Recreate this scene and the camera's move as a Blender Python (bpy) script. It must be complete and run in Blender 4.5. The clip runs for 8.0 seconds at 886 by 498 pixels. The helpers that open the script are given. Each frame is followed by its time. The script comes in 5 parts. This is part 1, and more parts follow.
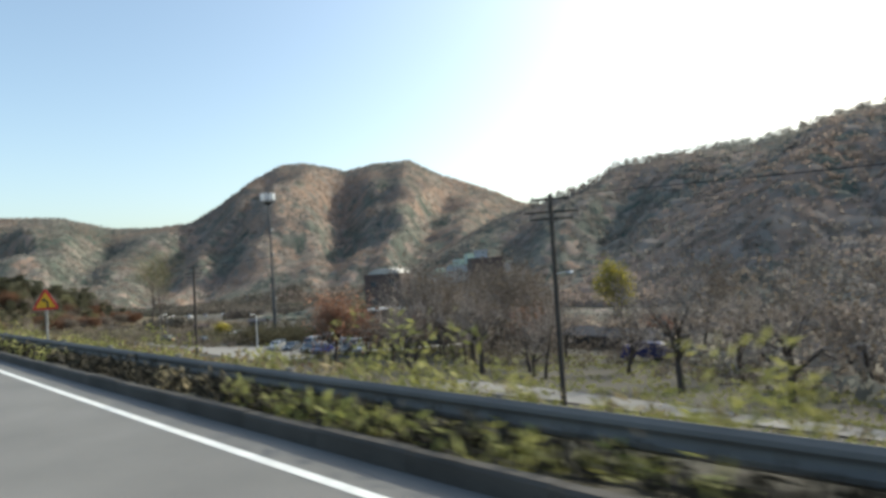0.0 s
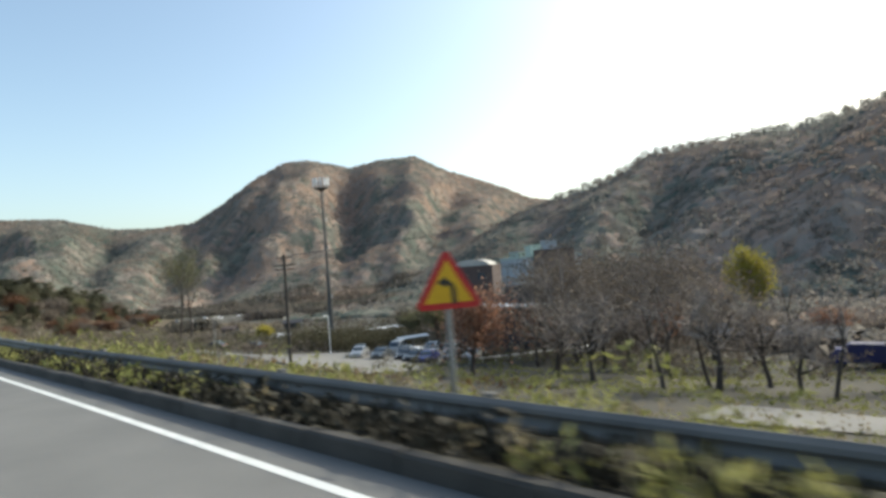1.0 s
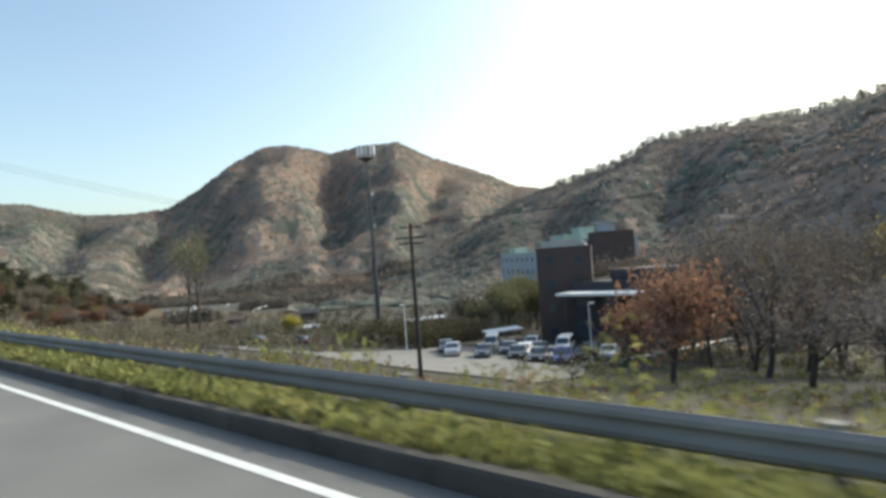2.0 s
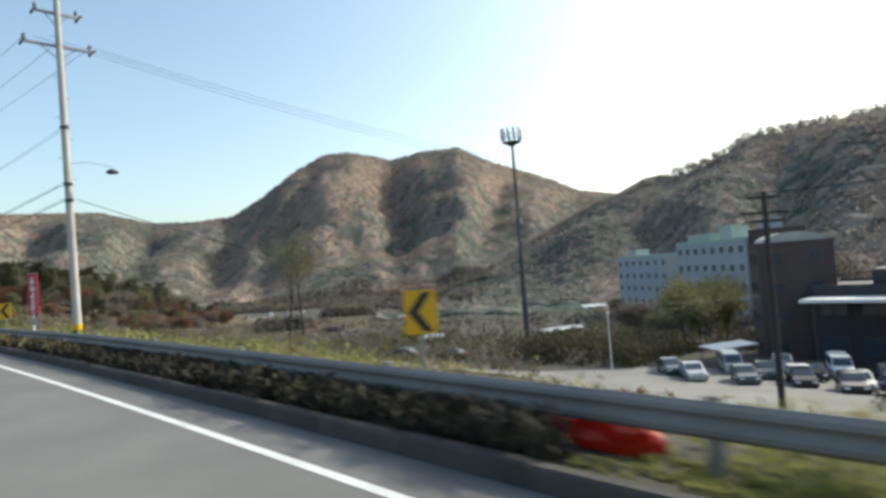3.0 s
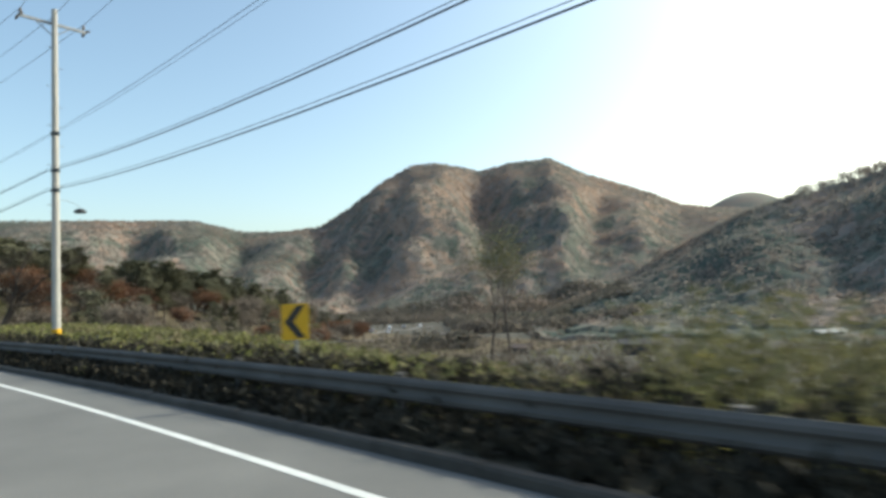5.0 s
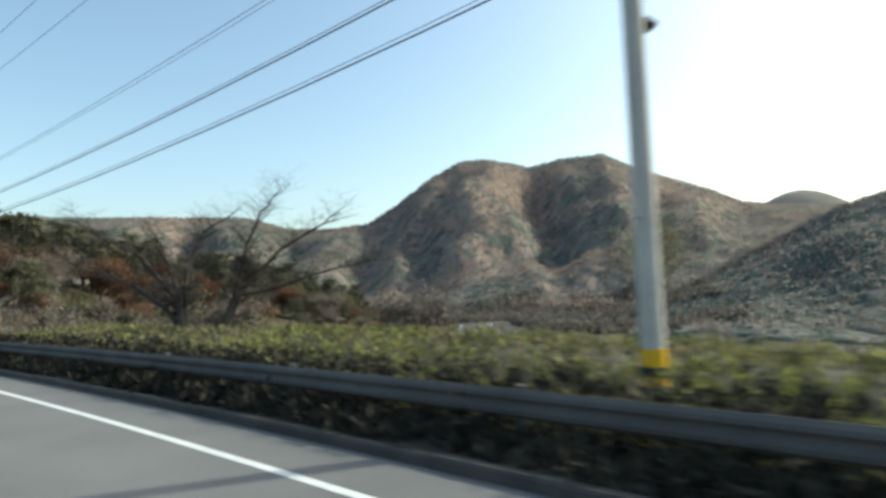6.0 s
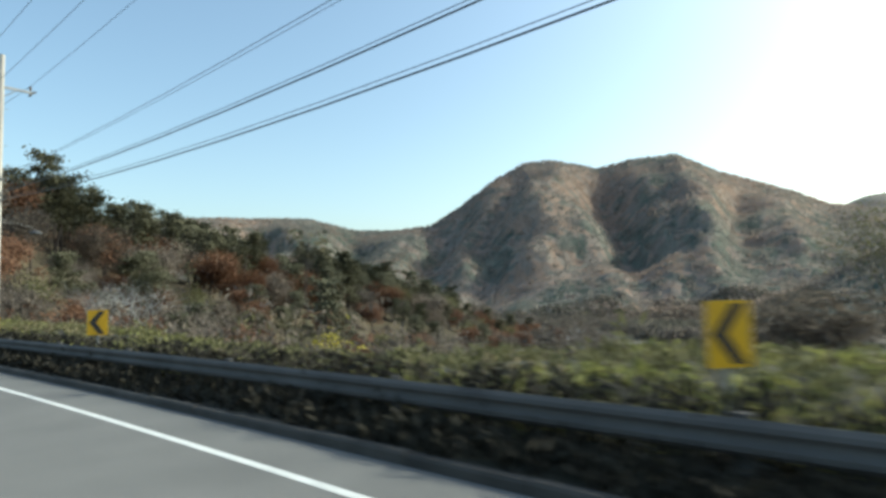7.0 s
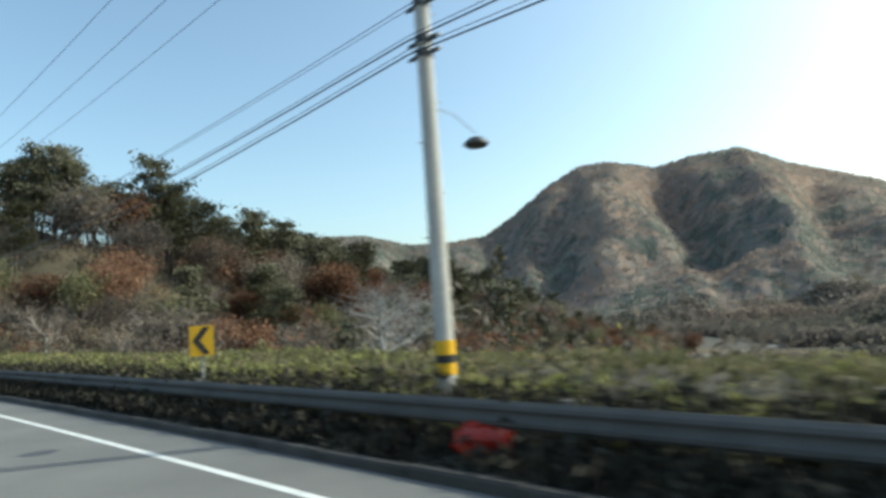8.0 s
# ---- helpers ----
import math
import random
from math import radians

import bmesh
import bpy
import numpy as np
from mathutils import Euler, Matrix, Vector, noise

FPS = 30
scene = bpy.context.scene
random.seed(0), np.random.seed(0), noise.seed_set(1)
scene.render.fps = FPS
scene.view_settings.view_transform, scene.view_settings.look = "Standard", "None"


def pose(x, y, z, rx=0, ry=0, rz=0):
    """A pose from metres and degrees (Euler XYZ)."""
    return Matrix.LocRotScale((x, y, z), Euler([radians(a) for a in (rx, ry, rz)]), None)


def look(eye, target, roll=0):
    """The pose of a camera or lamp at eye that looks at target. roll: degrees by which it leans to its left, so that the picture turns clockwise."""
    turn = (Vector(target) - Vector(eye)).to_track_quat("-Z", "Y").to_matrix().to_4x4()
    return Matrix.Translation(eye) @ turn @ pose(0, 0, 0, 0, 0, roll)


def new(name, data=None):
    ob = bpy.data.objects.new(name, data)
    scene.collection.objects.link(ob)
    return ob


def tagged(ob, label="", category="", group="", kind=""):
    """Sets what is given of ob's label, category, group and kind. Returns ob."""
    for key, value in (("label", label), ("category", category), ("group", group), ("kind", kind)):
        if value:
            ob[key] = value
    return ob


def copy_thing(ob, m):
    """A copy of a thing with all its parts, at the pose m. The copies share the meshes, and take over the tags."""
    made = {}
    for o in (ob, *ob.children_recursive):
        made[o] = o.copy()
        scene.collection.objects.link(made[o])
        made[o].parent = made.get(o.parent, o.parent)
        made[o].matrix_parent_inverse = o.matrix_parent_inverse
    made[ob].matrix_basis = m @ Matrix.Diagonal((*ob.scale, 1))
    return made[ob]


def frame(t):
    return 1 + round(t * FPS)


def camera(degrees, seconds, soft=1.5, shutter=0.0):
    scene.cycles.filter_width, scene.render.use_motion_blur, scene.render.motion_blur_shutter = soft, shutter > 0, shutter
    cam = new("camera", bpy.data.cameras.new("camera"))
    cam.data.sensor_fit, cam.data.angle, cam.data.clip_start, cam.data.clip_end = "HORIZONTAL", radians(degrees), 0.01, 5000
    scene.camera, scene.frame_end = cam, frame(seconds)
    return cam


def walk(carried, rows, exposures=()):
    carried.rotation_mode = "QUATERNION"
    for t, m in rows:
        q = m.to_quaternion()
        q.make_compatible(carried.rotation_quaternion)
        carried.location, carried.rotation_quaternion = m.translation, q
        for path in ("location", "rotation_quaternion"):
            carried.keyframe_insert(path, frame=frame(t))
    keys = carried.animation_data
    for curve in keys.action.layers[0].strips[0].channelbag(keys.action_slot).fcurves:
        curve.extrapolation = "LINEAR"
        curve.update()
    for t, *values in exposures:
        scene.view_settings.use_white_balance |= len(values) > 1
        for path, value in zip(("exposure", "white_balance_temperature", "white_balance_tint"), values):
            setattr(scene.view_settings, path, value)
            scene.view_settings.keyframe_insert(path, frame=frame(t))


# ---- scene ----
# ---- camera and its ride along the road ----
cam = camera(72.5, 8.0, soft=3.2, shutter=0.18)
PATH = [
    (0, pose(0, 0, 1.75, 92.09, 3.54, -46.29)),
    (0.3, pose(0.04, 7.23, 1.75, 92.05, 4.42, -46.35)),
    (0.5, pose(0.09, 12.02, 1.75, 92.06, 3.3, -46.56)),
    (1, pose(0.29, 23.9, 1.75, 91.91, 4.32, -46.6)),
    (1.2, pose(0.37, 28.61, 1.75, 92.01, 4.28, -46.71)),
    (2.3, pose(0.65, 54.13, 1.75, 90.32, 4.13, -49.65)),
    (2.5, pose(0.66, 58.7, 1.75, 90.45, 3.9, -48.76)),
    (2.8, pose(0.65, 65.52, 1.75, 91.66, 3.73, -45.41)),
    (3, pose(0.64, 70.03, 1.75, 91.78, 4.17, -44.49)),
    (3.2, pose(0.61, 74.52, 1.75, 91.76, 3.83, -43.66)),
    (3.5, pose(0.53, 81.22, 1.75, 91.79, 3.36, -42.7)),
    (4, pose(0.23, 92.26, 1.75, 92.02, 4.19, -41.28)),
    (4.5, pose(-0.42, 103.23, 1.75, 93.61, 3.1, -39.99)),
    (4.7, pose(-0.8, 107.62, 1.75, 93.6, 2.77, -39.75)),
    (5, pose(-1.52, 114.18, 1.75, 93.67, 2.71, -38.25)),
    (5.2, pose(-2.1, 118.55, 1.75, 93.63, 3.02, -37.4)),
    (6.3, pose(-6.73, 142.38, 1.75, 93.94, 2.6, -33.03)),
    (6.5, pose(-7.85, 146.66, 1.75, 94.11, 3.05, -31.68)),
    (6.8, pose(-9.66, 153.05, 1.75, 94.13, 2.09, -30.42)),
    (7, pose(-10.96, 157.28, 1.75, 94.22, 1.36, -29.95)),
    (7.3, pose(-13.03, 163.6, 1.75, 94.8, 2.04, -28.53)),
    (7.5, pose(-14.49, 167.79, 1.75, 95.01, 2.53, -27.84)),
    (7.8, pose(-16.79, 174.05, 1.75, 95.32, 3.2, -26.6)),
    (8, pose(-18.38, 178.2, 1.75, 95.65, 3.97, -25.58)),
]

walk(cam, PATH, [(0, 0.84, 6800, 1), (4, 0.84, 6800, -1), (8, 0.82, 6450, -7)])

# ---- daylight ----
SUN_AZ, SUN_EL = 106.0, 33.0  # degrees, clockwise from +y
world = bpy.data.worlds.new("sky")
scene.world = world
world.use_nodes = True
wn = world.node_tree
sky = wn.nodes.new("ShaderNodeTexSky")
sky.sky_type = "NISHITA"
sky.sun_disc = False
sky.sun_elevation = radians(SUN_EL)
sky.sun_rotation = radians(SUN_AZ)
sky.air_density, sky.dust_density, sky.ozone_density = 1.0, 2.6, 1.0
wn.links.new(sky.outputs[0], wn.nodes["Background"].inputs[0])
wn.nodes["Background"].inputs[1].default_value = 0.15
sun = bpy.data.lights.new("sun", "SUN")
sun.energy, sun.angle, sun.color = 2.5, radians(0.6), (1.0, 0.955, 0.89)
sun_dir = Vector((math.sin(radians(SUN_AZ)) * math.cos(radians(SUN_EL)), math.cos(radians(SUN_AZ)) * math.cos(radians(SUN_EL)), math.sin(radians(SUN_EL))))
sun_ob = new("sun", sun)
sun_ob.matrix_world = look(tuple(sun_dir * 200), (0, 0, 0))


# ---- materials ----
def mat(name, col, col2=None, scale=3.0, rough=0.8, metal=0.0, bump=0.0, fine=40.0, island=0.0, obrand=0.0, spec=0.5, coords="Object", translucent=0.0):
    """Two-scale noise between col and col2, with bump; island and obrand vary the brightness piece by piece."""
    m = bpy.data.materials.new(name)
    m.use_nodes = True
    nt = m.node_tree
    b = nt.nodes["Principled BSDF"]
    b.inputs["Roughness"].default_value = rough
    b.inputs["Metallic"].default_value = metal
    b.inputs["Specular IOR Level"].default_value = spec
    col2 = col2 or tuple(c * 0.75 for c in col)
    tc = nt.nodes.new("ShaderNodeTexCoord")
    src = tc.outputs["Object"]
    if coords == "World":
        g = nt.nodes.new("ShaderNodeNewGeometry")
        src = g.outputs["Position"]
    n1 = nt.nodes.new("ShaderNodeTexNoise")
    n1.inputs["Scale"].default_value = scale
    n1.inputs["Detail"].default_value = 5.0
    n2 = nt.nodes.new("ShaderNodeTexNoise")
    n2.inputs["Scale"].default_value = fine
    n2.inputs["Detail"].default_value = 3.0
    for n in (n1, n2):
        nt.links.new(src, n.inputs["Vector"])
    add = nt.nodes.new("ShaderNodeMath")
    add.operation = "MULTIPLY_ADD"
    nt.links.new(n2.outputs["Fac"], add.inputs[0])
    add.inputs[1].default_value = 0.5
    nt.links.new(n1.outputs["Fac"], add.inputs[2])
    ramp = nt.nodes.new("ShaderNodeMapRange")
    ramp.inputs[1].default_value, ramp.inputs[2].default_value = 0.5, 1.0
    nt.links.new(add.outputs[0], ramp.inputs[0])
    mix = nt.nodes.new("ShaderNodeMix")
    mix.data_type = "RGBA"
    mix.inputs[6].default_value = (*col, 1)
    mix.inputs[7].default_value = (*col2, 1)
    nt.links.new(ramp.outputs[0], mix.inputs[0])
    out = mix.outputs[2]
    if island or obrand:
        if island:
            rnd = nt.nodes.new("ShaderNodeNewGeometry").outputs["Random Per Island"]
        else:
            rnd = nt.nodes.new("ShaderNodeObjectInfo").outputs["Random"]
        hsv = nt.nodes.new("ShaderNodeHueSaturation")
        mr = nt.nodes.new("ShaderNodeMapRange")
        a = island or obrand
        mr.inputs[3].default_value, mr.inputs[4].default_value = 1 - a, 1 + a
        nt.links.new(rnd, mr.inputs[0])
        nt.links.new(mr.outputs[0], hsv.inputs["Value"])
        nt.links.new(out, hsv.inputs["Color"])
        out = hsv.outputs[0]
    nt.links.new(out, b.inputs["Base Color"])
    if bump:
        bp = nt.nodes.new("ShaderNodeBump")
        bp.inputs["Strength"].default_value = bump
        bp.inputs["Distance"].default_value = 0.02
        nt.links.new(n2.outputs["Fac"], bp.inputs["Height"])
        nt.links.new(bp.outputs[0], b.inputs["Normal"])
    if translucent:
        tr = nt.nodes.new("ShaderNodeBsdfTranslucent")
        nt.links.new(out, tr.inputs["Color"])
        ms = nt.nodes.new("ShaderNodeMixShader")
        ms.inputs[0].default_value = translucent
        nt.links.new(b.outputs[0], ms.inputs[1])
        nt.links.new(tr.outputs[0], ms.inputs[2])
        nt.links.new(ms.outputs[0], nt.nodes["Material Output"].inputs["Surface"])
    return m


def forest_mat(name, cols, through_light=0.5):
    """Autumn woods: broad patches and crown-sized mottling between several colours."""
    m = bpy.data.materials.new(name)
    m.use_nodes = True
    nt = m.node_tree
    b = nt.nodes["Principled BSDF"]
    b.inputs["Roughness"].default_value = 0.95
    b.inputs["Specular IOR Level"].default_value = 0.05
    g = nt.nodes.new("ShaderNodeNewGeometry")
    noises = []
    for scale, detail in ((0.011, 3.0), (0.16, 3.0), (1.1, 2.0)):
        n = nt.nodes.new("ShaderNodeTexNoise")
        n.inputs["Scale"].default_value = scale
        n.inputs["Detail"].default_value = detail
        nt.links.new(g.outputs["Position"], n.inputs["Vector"])
        noises.append(n.outputs["Fac"])
    total = None
    for out, k in zip(noises, (1.5, 0.6, 0.15)):
        a = nt.nodes.new("ShaderNodeMath")
        a.operation = "MULTIPLY_ADD"
        a.inputs[1].default_value = k
        nt.links.new(out, a.inputs[0])
        if total is None:
            a.inputs[2].default_value = -0.62
        else:
            nt.links.new(total, a.inputs[2])
        total = a.outputs[0]
    cr = nt.nodes.new("ShaderNodeValToRGB")
    el = cr.color_ramp.elements
    el[0].color, el[1].color = (*cols[0], 1), (*cols[-1], 1)
    for i, c in enumerate(cols[1:-1]):
        e = el.new((i + 1) / (len(cols) - 1))
        e.color = (*c, 1)
    nt.links.new(total, cr.inputs[0])
    nt.links.new(cr.outputs[0], b.inputs["Base Color"])
    tr = nt.nodes.new("ShaderNodeBsdfTranslucent")
    nt.links.new(cr.outputs[0], tr.inputs["Color"])
    ms = nt.nodes.new("ShaderNodeMixShader")
    ms.inputs[0].default_value = through_light
    nt.links.new(b.outputs[0], ms.inputs[1])
    nt.links.new(tr.outputs[0], ms.inputs[2])
    nt.links.new(ms.outputs[0], nt.nodes["Material Output"].inputs["Surface"])
    return m


def canopy_mat(name, stops, through_light=0.3):
    """A closed tree canopy: the kind of each crown (attribute "kind_of_crown") picks its colour, with fine twig mottling."""
    m = bpy.data.materials.new(name)
    m.use_nodes = True
    nt = m.node_tree
    b = nt.nodes["Principled BSDF"]
    b.inputs["Roughness"].default_value = 0.95
    b.inputs["Specular IOR Level"].default_value = 0.05
    at_ = nt.nodes.new("ShaderNodeAttribute")
    at_.attribute_name = "kind_of_crown"
    g = nt.nodes.new("ShaderNodeNewGeometry")
    n = nt.nodes.new("ShaderNodeTexNoise")
    n.inputs["Scale"].default_value = 0.7
    n.inputs["Detail"].default_value = 4.0
    nt.links.new(g.outputs["Position"], n.inputs["Vector"])
    a = nt.nodes.new("ShaderNodeMath")
    a.operation = "MULTIPLY_ADD"
    a.inputs[1].default_value = 0.5
    nt.links.new(n.outputs["Fac"], a.inputs[0])
    shift = nt.nodes.new("ShaderNodeMath")
    shift.operation = "SUBTRACT"
    shift.inputs[1].default_value = 0.25
    nt.links.new(at_.outputs["Fac"], shift.inputs[0])
    nt.links.new(shift.outputs[0], a.inputs[2])
    cr = nt.nodes.new("ShaderNodeValToRGB")
    el = cr.color_ramp.elements
    el[0].position, el[0].color = stops[0][0], (*stops[0][1], 1)
    el[1].position, el[1].color = stops[-1][0], (*stops[-1][1], 1)
    for p, c in stops[1:-1]:
        e = el.new(p)
        e.color = (*c, 1)
    nt.links.new(a.outputs[0], cr.inputs[0])
    nt.links.new(cr.outputs[0], b.inputs["Base Color"])
    tr = nt.nodes.new("ShaderNodeBsdfTranslucent")
    nt.links.new(cr.outputs[0], tr.inputs["Color"])
    ms = nt.nodes.new("ShaderNodeMixShader")
    ms.inputs[0].default_value = through_light
    nt.links.new(b.outputs[0], ms.inputs[1])
    nt.links.new(tr.outputs[0], ms.inputs[2])
    nt.links.new(ms.outputs[0], nt.nodes["Material Output"].inputs["Surface"])
    return m


ASPHALT = mat("asphalt", (0.175, 0.17, 0.16), (0.125, 0.122, 0.116), 0.6, 0.85, bump=0.3, fine=60, coords="World")
PAINT = mat("road_paint", (0.75, 0.75, 0.72), (0.55, 0.55, 0.53), 4, 0.6, fine=50, coords="World")
# one very dark tone on every face of the kerb
CONCRETE = mat("dark_concrete", (0.07, 0.063, 0.055), (0.032, 0.029, 0.025), 1.5, 0.9, bump=0.3, fine=25, obrand=0.12, coords="World")
GALV = mat("galvanised_steel", (0.23, 0.22, 0.205), (0.16, 0.153, 0.143), 1.2, 0.75, 0.0, fine=30, coords="World", spec=0.3)
# darker copy of GALV: shade on the far stretch put into its colour
GALVSHADE = mat("shaded_steel", (0.11, 0.105, 0.1), (0.065, 0.062, 0.06), 1.2, 0.8, 0.0, fine=30, coords="World", spec=0.25)
# tone between the two, for the first stretch of rail
GALVMID = mat("mid_tone_steel", (0.165, 0.16, 0.152), (0.11, 0.107, 0.102), 1.2, 0.78, 0.0, fine=30, coords="World", spec=0.28)
STEEL = mat("grey_steel", (0.3, 0.31, 0.31), (0.2, 0.2, 0.2), 2, 0.5, 0.6, fine=30)
DARKSTEEL = mat("dark_steel", (0.06, 0.065, 0.07), (0.1, 0.1, 0.1), 2, 0.5, 0.4, fine=30)
ANTENNA = mat("antenna_white", (0.7, 0.72, 0.74), (0.6, 0.62, 0.64), 2, 0.5, fine=30)
YELLOW = mat("sign_yellow", (0.75, 0.42, 0.01), (0.62, 0.34, 0.01), 4, 0.45, fine=30)
BLACK = mat("sign_black", (0.012, 0.012, 0.012), (0.03, 0.03, 0.03), 4, 0.5, fine=30)
RED = mat("sign_red", (0.55, 0.02, 0.015), (0.45, 0.02, 0.02), 4, 0.45, fine=30)
CRIMSON = mat("board_crimson", (0.4, 0.015, 0.04), (0.3, 0.012, 0.03), 4, 0.5, fine=30)
WHITE = mat("white_paint", (0.78, 0.78, 0.76), (0.65, 0.65, 0.63), 2, 0.55, fine=20)
SIGNBACK = mat("sign_back", (0.4, 0.41, 0.42), (0.3, 0.3, 0.3), 3, 0.45, 0.7, fine=20)
POLECON = mat("pole_concrete", (0.5, 0.48, 0.44), (0.38, 0.36, 0.33), 1.0, 0.85, bump=0.2, fine=12)
POLEDARK = mat("tarred_wood", (0.035, 0.03, 0.027), (0.06, 0.052, 0.045), 2.0, 0.9, bump=0.3, fine=20)
CABLE = mat("cable_black", (0.02, 0.02, 0.022), (0.03, 0.03, 0.03), 1, 0.5, fine=10)
PORCELAIN = mat("insulator", (0.12, 0.1, 0.09), (0.2, 0.18, 0.16), 3, 0.25, fine=10)
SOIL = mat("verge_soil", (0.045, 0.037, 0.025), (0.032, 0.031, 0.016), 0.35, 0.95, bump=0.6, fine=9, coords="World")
GRASS = mat("roadside_weeds", (0.2, 0.215, 0.06), (0.29, 0.27, 0.1), 0.6, 0.8, fine=5, island=0.45, coords="World", translucent=0.4)
DRY = mat("dry_grass", (0.29, 0.24, 0.14), (0.2, 0.165, 0.1), 0.6, 0.9, fine=5, island=0.35, coords="World", translucent=0.35)
RUSTW = mat("rust_weeds", (0.22, 0.12, 0.055), (0.15, 0.085, 0.04), 0.6, 0.9, fine=5, island=0.35, coords="World", translucent=0.35)
BARK = mat("bark", (0.075, 0.06, 0.05), (0.045, 0.036, 0.03), 3, 0.95, bump=0.5, fine=20)
BARKPALE = mat("pale_bark", (0.42, 0.4, 0.37), (0.28, 0.26, 0.24), 3, 0.95, bump=0.5, fine=20)
TWIG = mat("twigs", (0.27, 0.225, 0.195), (0.34, 0.29, 0.255), 2, 0.95, fine=10, island=0.3)
LEAF_ORANGE = mat("orange_leaves", (0.34, 0.155, 0.095), (0.26, 0.16, 0.1), 0.5, 0.85, fine=4, island=0.4, translucent=0.35)
LEAF_RUST = mat("russet_leaves", (0.15, 0.075, 0.045), (0.19, 0.1, 0.055), 0.5, 0.85, fine=4, island=0.4, translucent=0.3)
LEAF_YELLOW = mat("yellow_leaves", (0.42, 0.36, 0.06), (0.3, 0.26, 0.06), 0.5, 0.85, fine=4, island=0.4, translucent=0.4)
LEAF_OLIVE = mat("olive_leaves", (0.13, 0.13, 0.055), (0.17, 0.155, 0.075), 0.5, 0.85, fine=4, island=0.4, translucent=0.3)
LEAF_BROWN = mat("withered_leaves", (0.165, 0.135, 0.106), (0.12, 0.1, 0.082), 0.5, 0.9, fine=4, island=0.4, translucent=0.3)
NEEDLE = mat("pine_needles", (0.07, 0.07, 0.036), (0.09, 0.086, 0.048), 0.5, 0.8, fine=4, island=0.35, translucent=0.15)
SHRUB = mat("dark_shrub", (0.06, 0.056, 0.028), (0.095, 0.08, 0.042), 0.6, 0.9, fine=4, island=0.4, translucent=0.2)
WOODS = forest_mat("autumn_woods", [(0.165, 0.185, 0.16), (0.235, 0.235, 0.21), (0.28, 0.246, 0.218), (0.33, 0.255, 0.208), (0.32, 0.28, 0.245)])
# lifted about a tenth and cooled, so some distance haze sits in these colours
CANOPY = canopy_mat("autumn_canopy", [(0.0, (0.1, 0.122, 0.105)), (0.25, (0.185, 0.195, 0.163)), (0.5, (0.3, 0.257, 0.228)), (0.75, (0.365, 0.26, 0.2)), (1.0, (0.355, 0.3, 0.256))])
VALLEYWOODS = forest_mat("valley_twigs", [(0.09, 0.1, 0.075), (0.13, 0.12, 0.1), (0.165, 0.145, 0.125), (0.19, 0.145, 0.115)])
HILLSOIL = forest_mat("leaf_litter", [(0.08, 0.08, 0.05), (0.12, 0.1, 0.07), (0.16, 0.125, 0.09)], 0.0)
# near black: the shade under the rail is put into the weeds' colour
UNDER = mat("shaded_undergrowth", (0.034, 0.028, 0.018), (0.018, 0.017, 0.01), 0.6, 0.95, fine=5, island=0.4, coords="World", translucent=0.05)
# darker than WOODS: shade between the crowns put into the floor colour
LAND = forest_mat("hill_floor", [(0.11, 0.135, 0.115), (0.145, 0.155, 0.135), (0.19, 0.175, 0.15), (0.22, 0.175, 0.145), (0.215, 0.21, 0.19)], 0.0)
FIELD = mat("valley_fields", (0.062, 0.052, 0.039), (0.038, 0.037, 0.025), 0.05, 0.95, fine=0.7, coords="World")
LOT = mat("pale_concrete_lot", (0.215, 0.205, 0.19), (0.15, 0.143, 0.13), 0.2, 0.9, bump=0.2, fine=8, coords="World")
WALLWHITE = mat("pale_plaster", (0.39, 0.42, 0.45), (0.33, 0.36, 0.39), 0.3, 0.85, fine=6)
ROOFGREEN = mat("green_waterproofing", (0.42, 0.5, 0.45), (0.34, 0.41, 0.37), 0.5, 0.8, fine=6)
BRICK = mat("brown_brick", (0.075, 0.055, 0.052), (0.1, 0.072, 0.066), 0.6, 0.9, fine=10)
DARKWALL = mat("dark_cladding", (0.028, 0.027, 0.032), (0.042, 0.04, 0.048), 0.5, 0.7, fine=6)
GLASS = mat("window_glass", (0.04, 0.055, 0.075), (0.06, 0.075, 0.09), 0.5, 0.12, fine=3)
TIN = mat("white_sheet_roof", (0.52, 0.53, 0.54), (0.42, 0.43, 0.44), 0.6, 0.4, fine=10)
TARP = mat("blue_tarpaulin", (0.015, 0.018, 0.1), (0.02, 0.022, 0.07), 0.8, 0.5, bump=0.4, fine=6)
BAG = mat("red_plastic", (0.52, 0.05, 0.025), (0.36, 0.018, 0.013), 3, 0.16, bump=0.6, fine=12, translucent=0.3)
BAGGLINT = mat("plastic_highlight", (0.8, 0.72, 0.66), (0.7, 0.6, 0.55), 3, 0.25, fine=12)
RUBBER = mat("tyre_rubber", (0.015, 0.015, 0.015), (0.03, 0.03, 0.03), 4, 0.8, fine=20)
RIM = mat("alloy_rim", (0.5, 0.5, 0.52), (0.4, 0.4, 0.42), 4, 0.3, 0.8, fine=20)
LAMPW = mat("lamp_lens", (0.7, 0.72, 0.74), (0.6, 0.62, 0.64), 3, 0.2, fine=10)
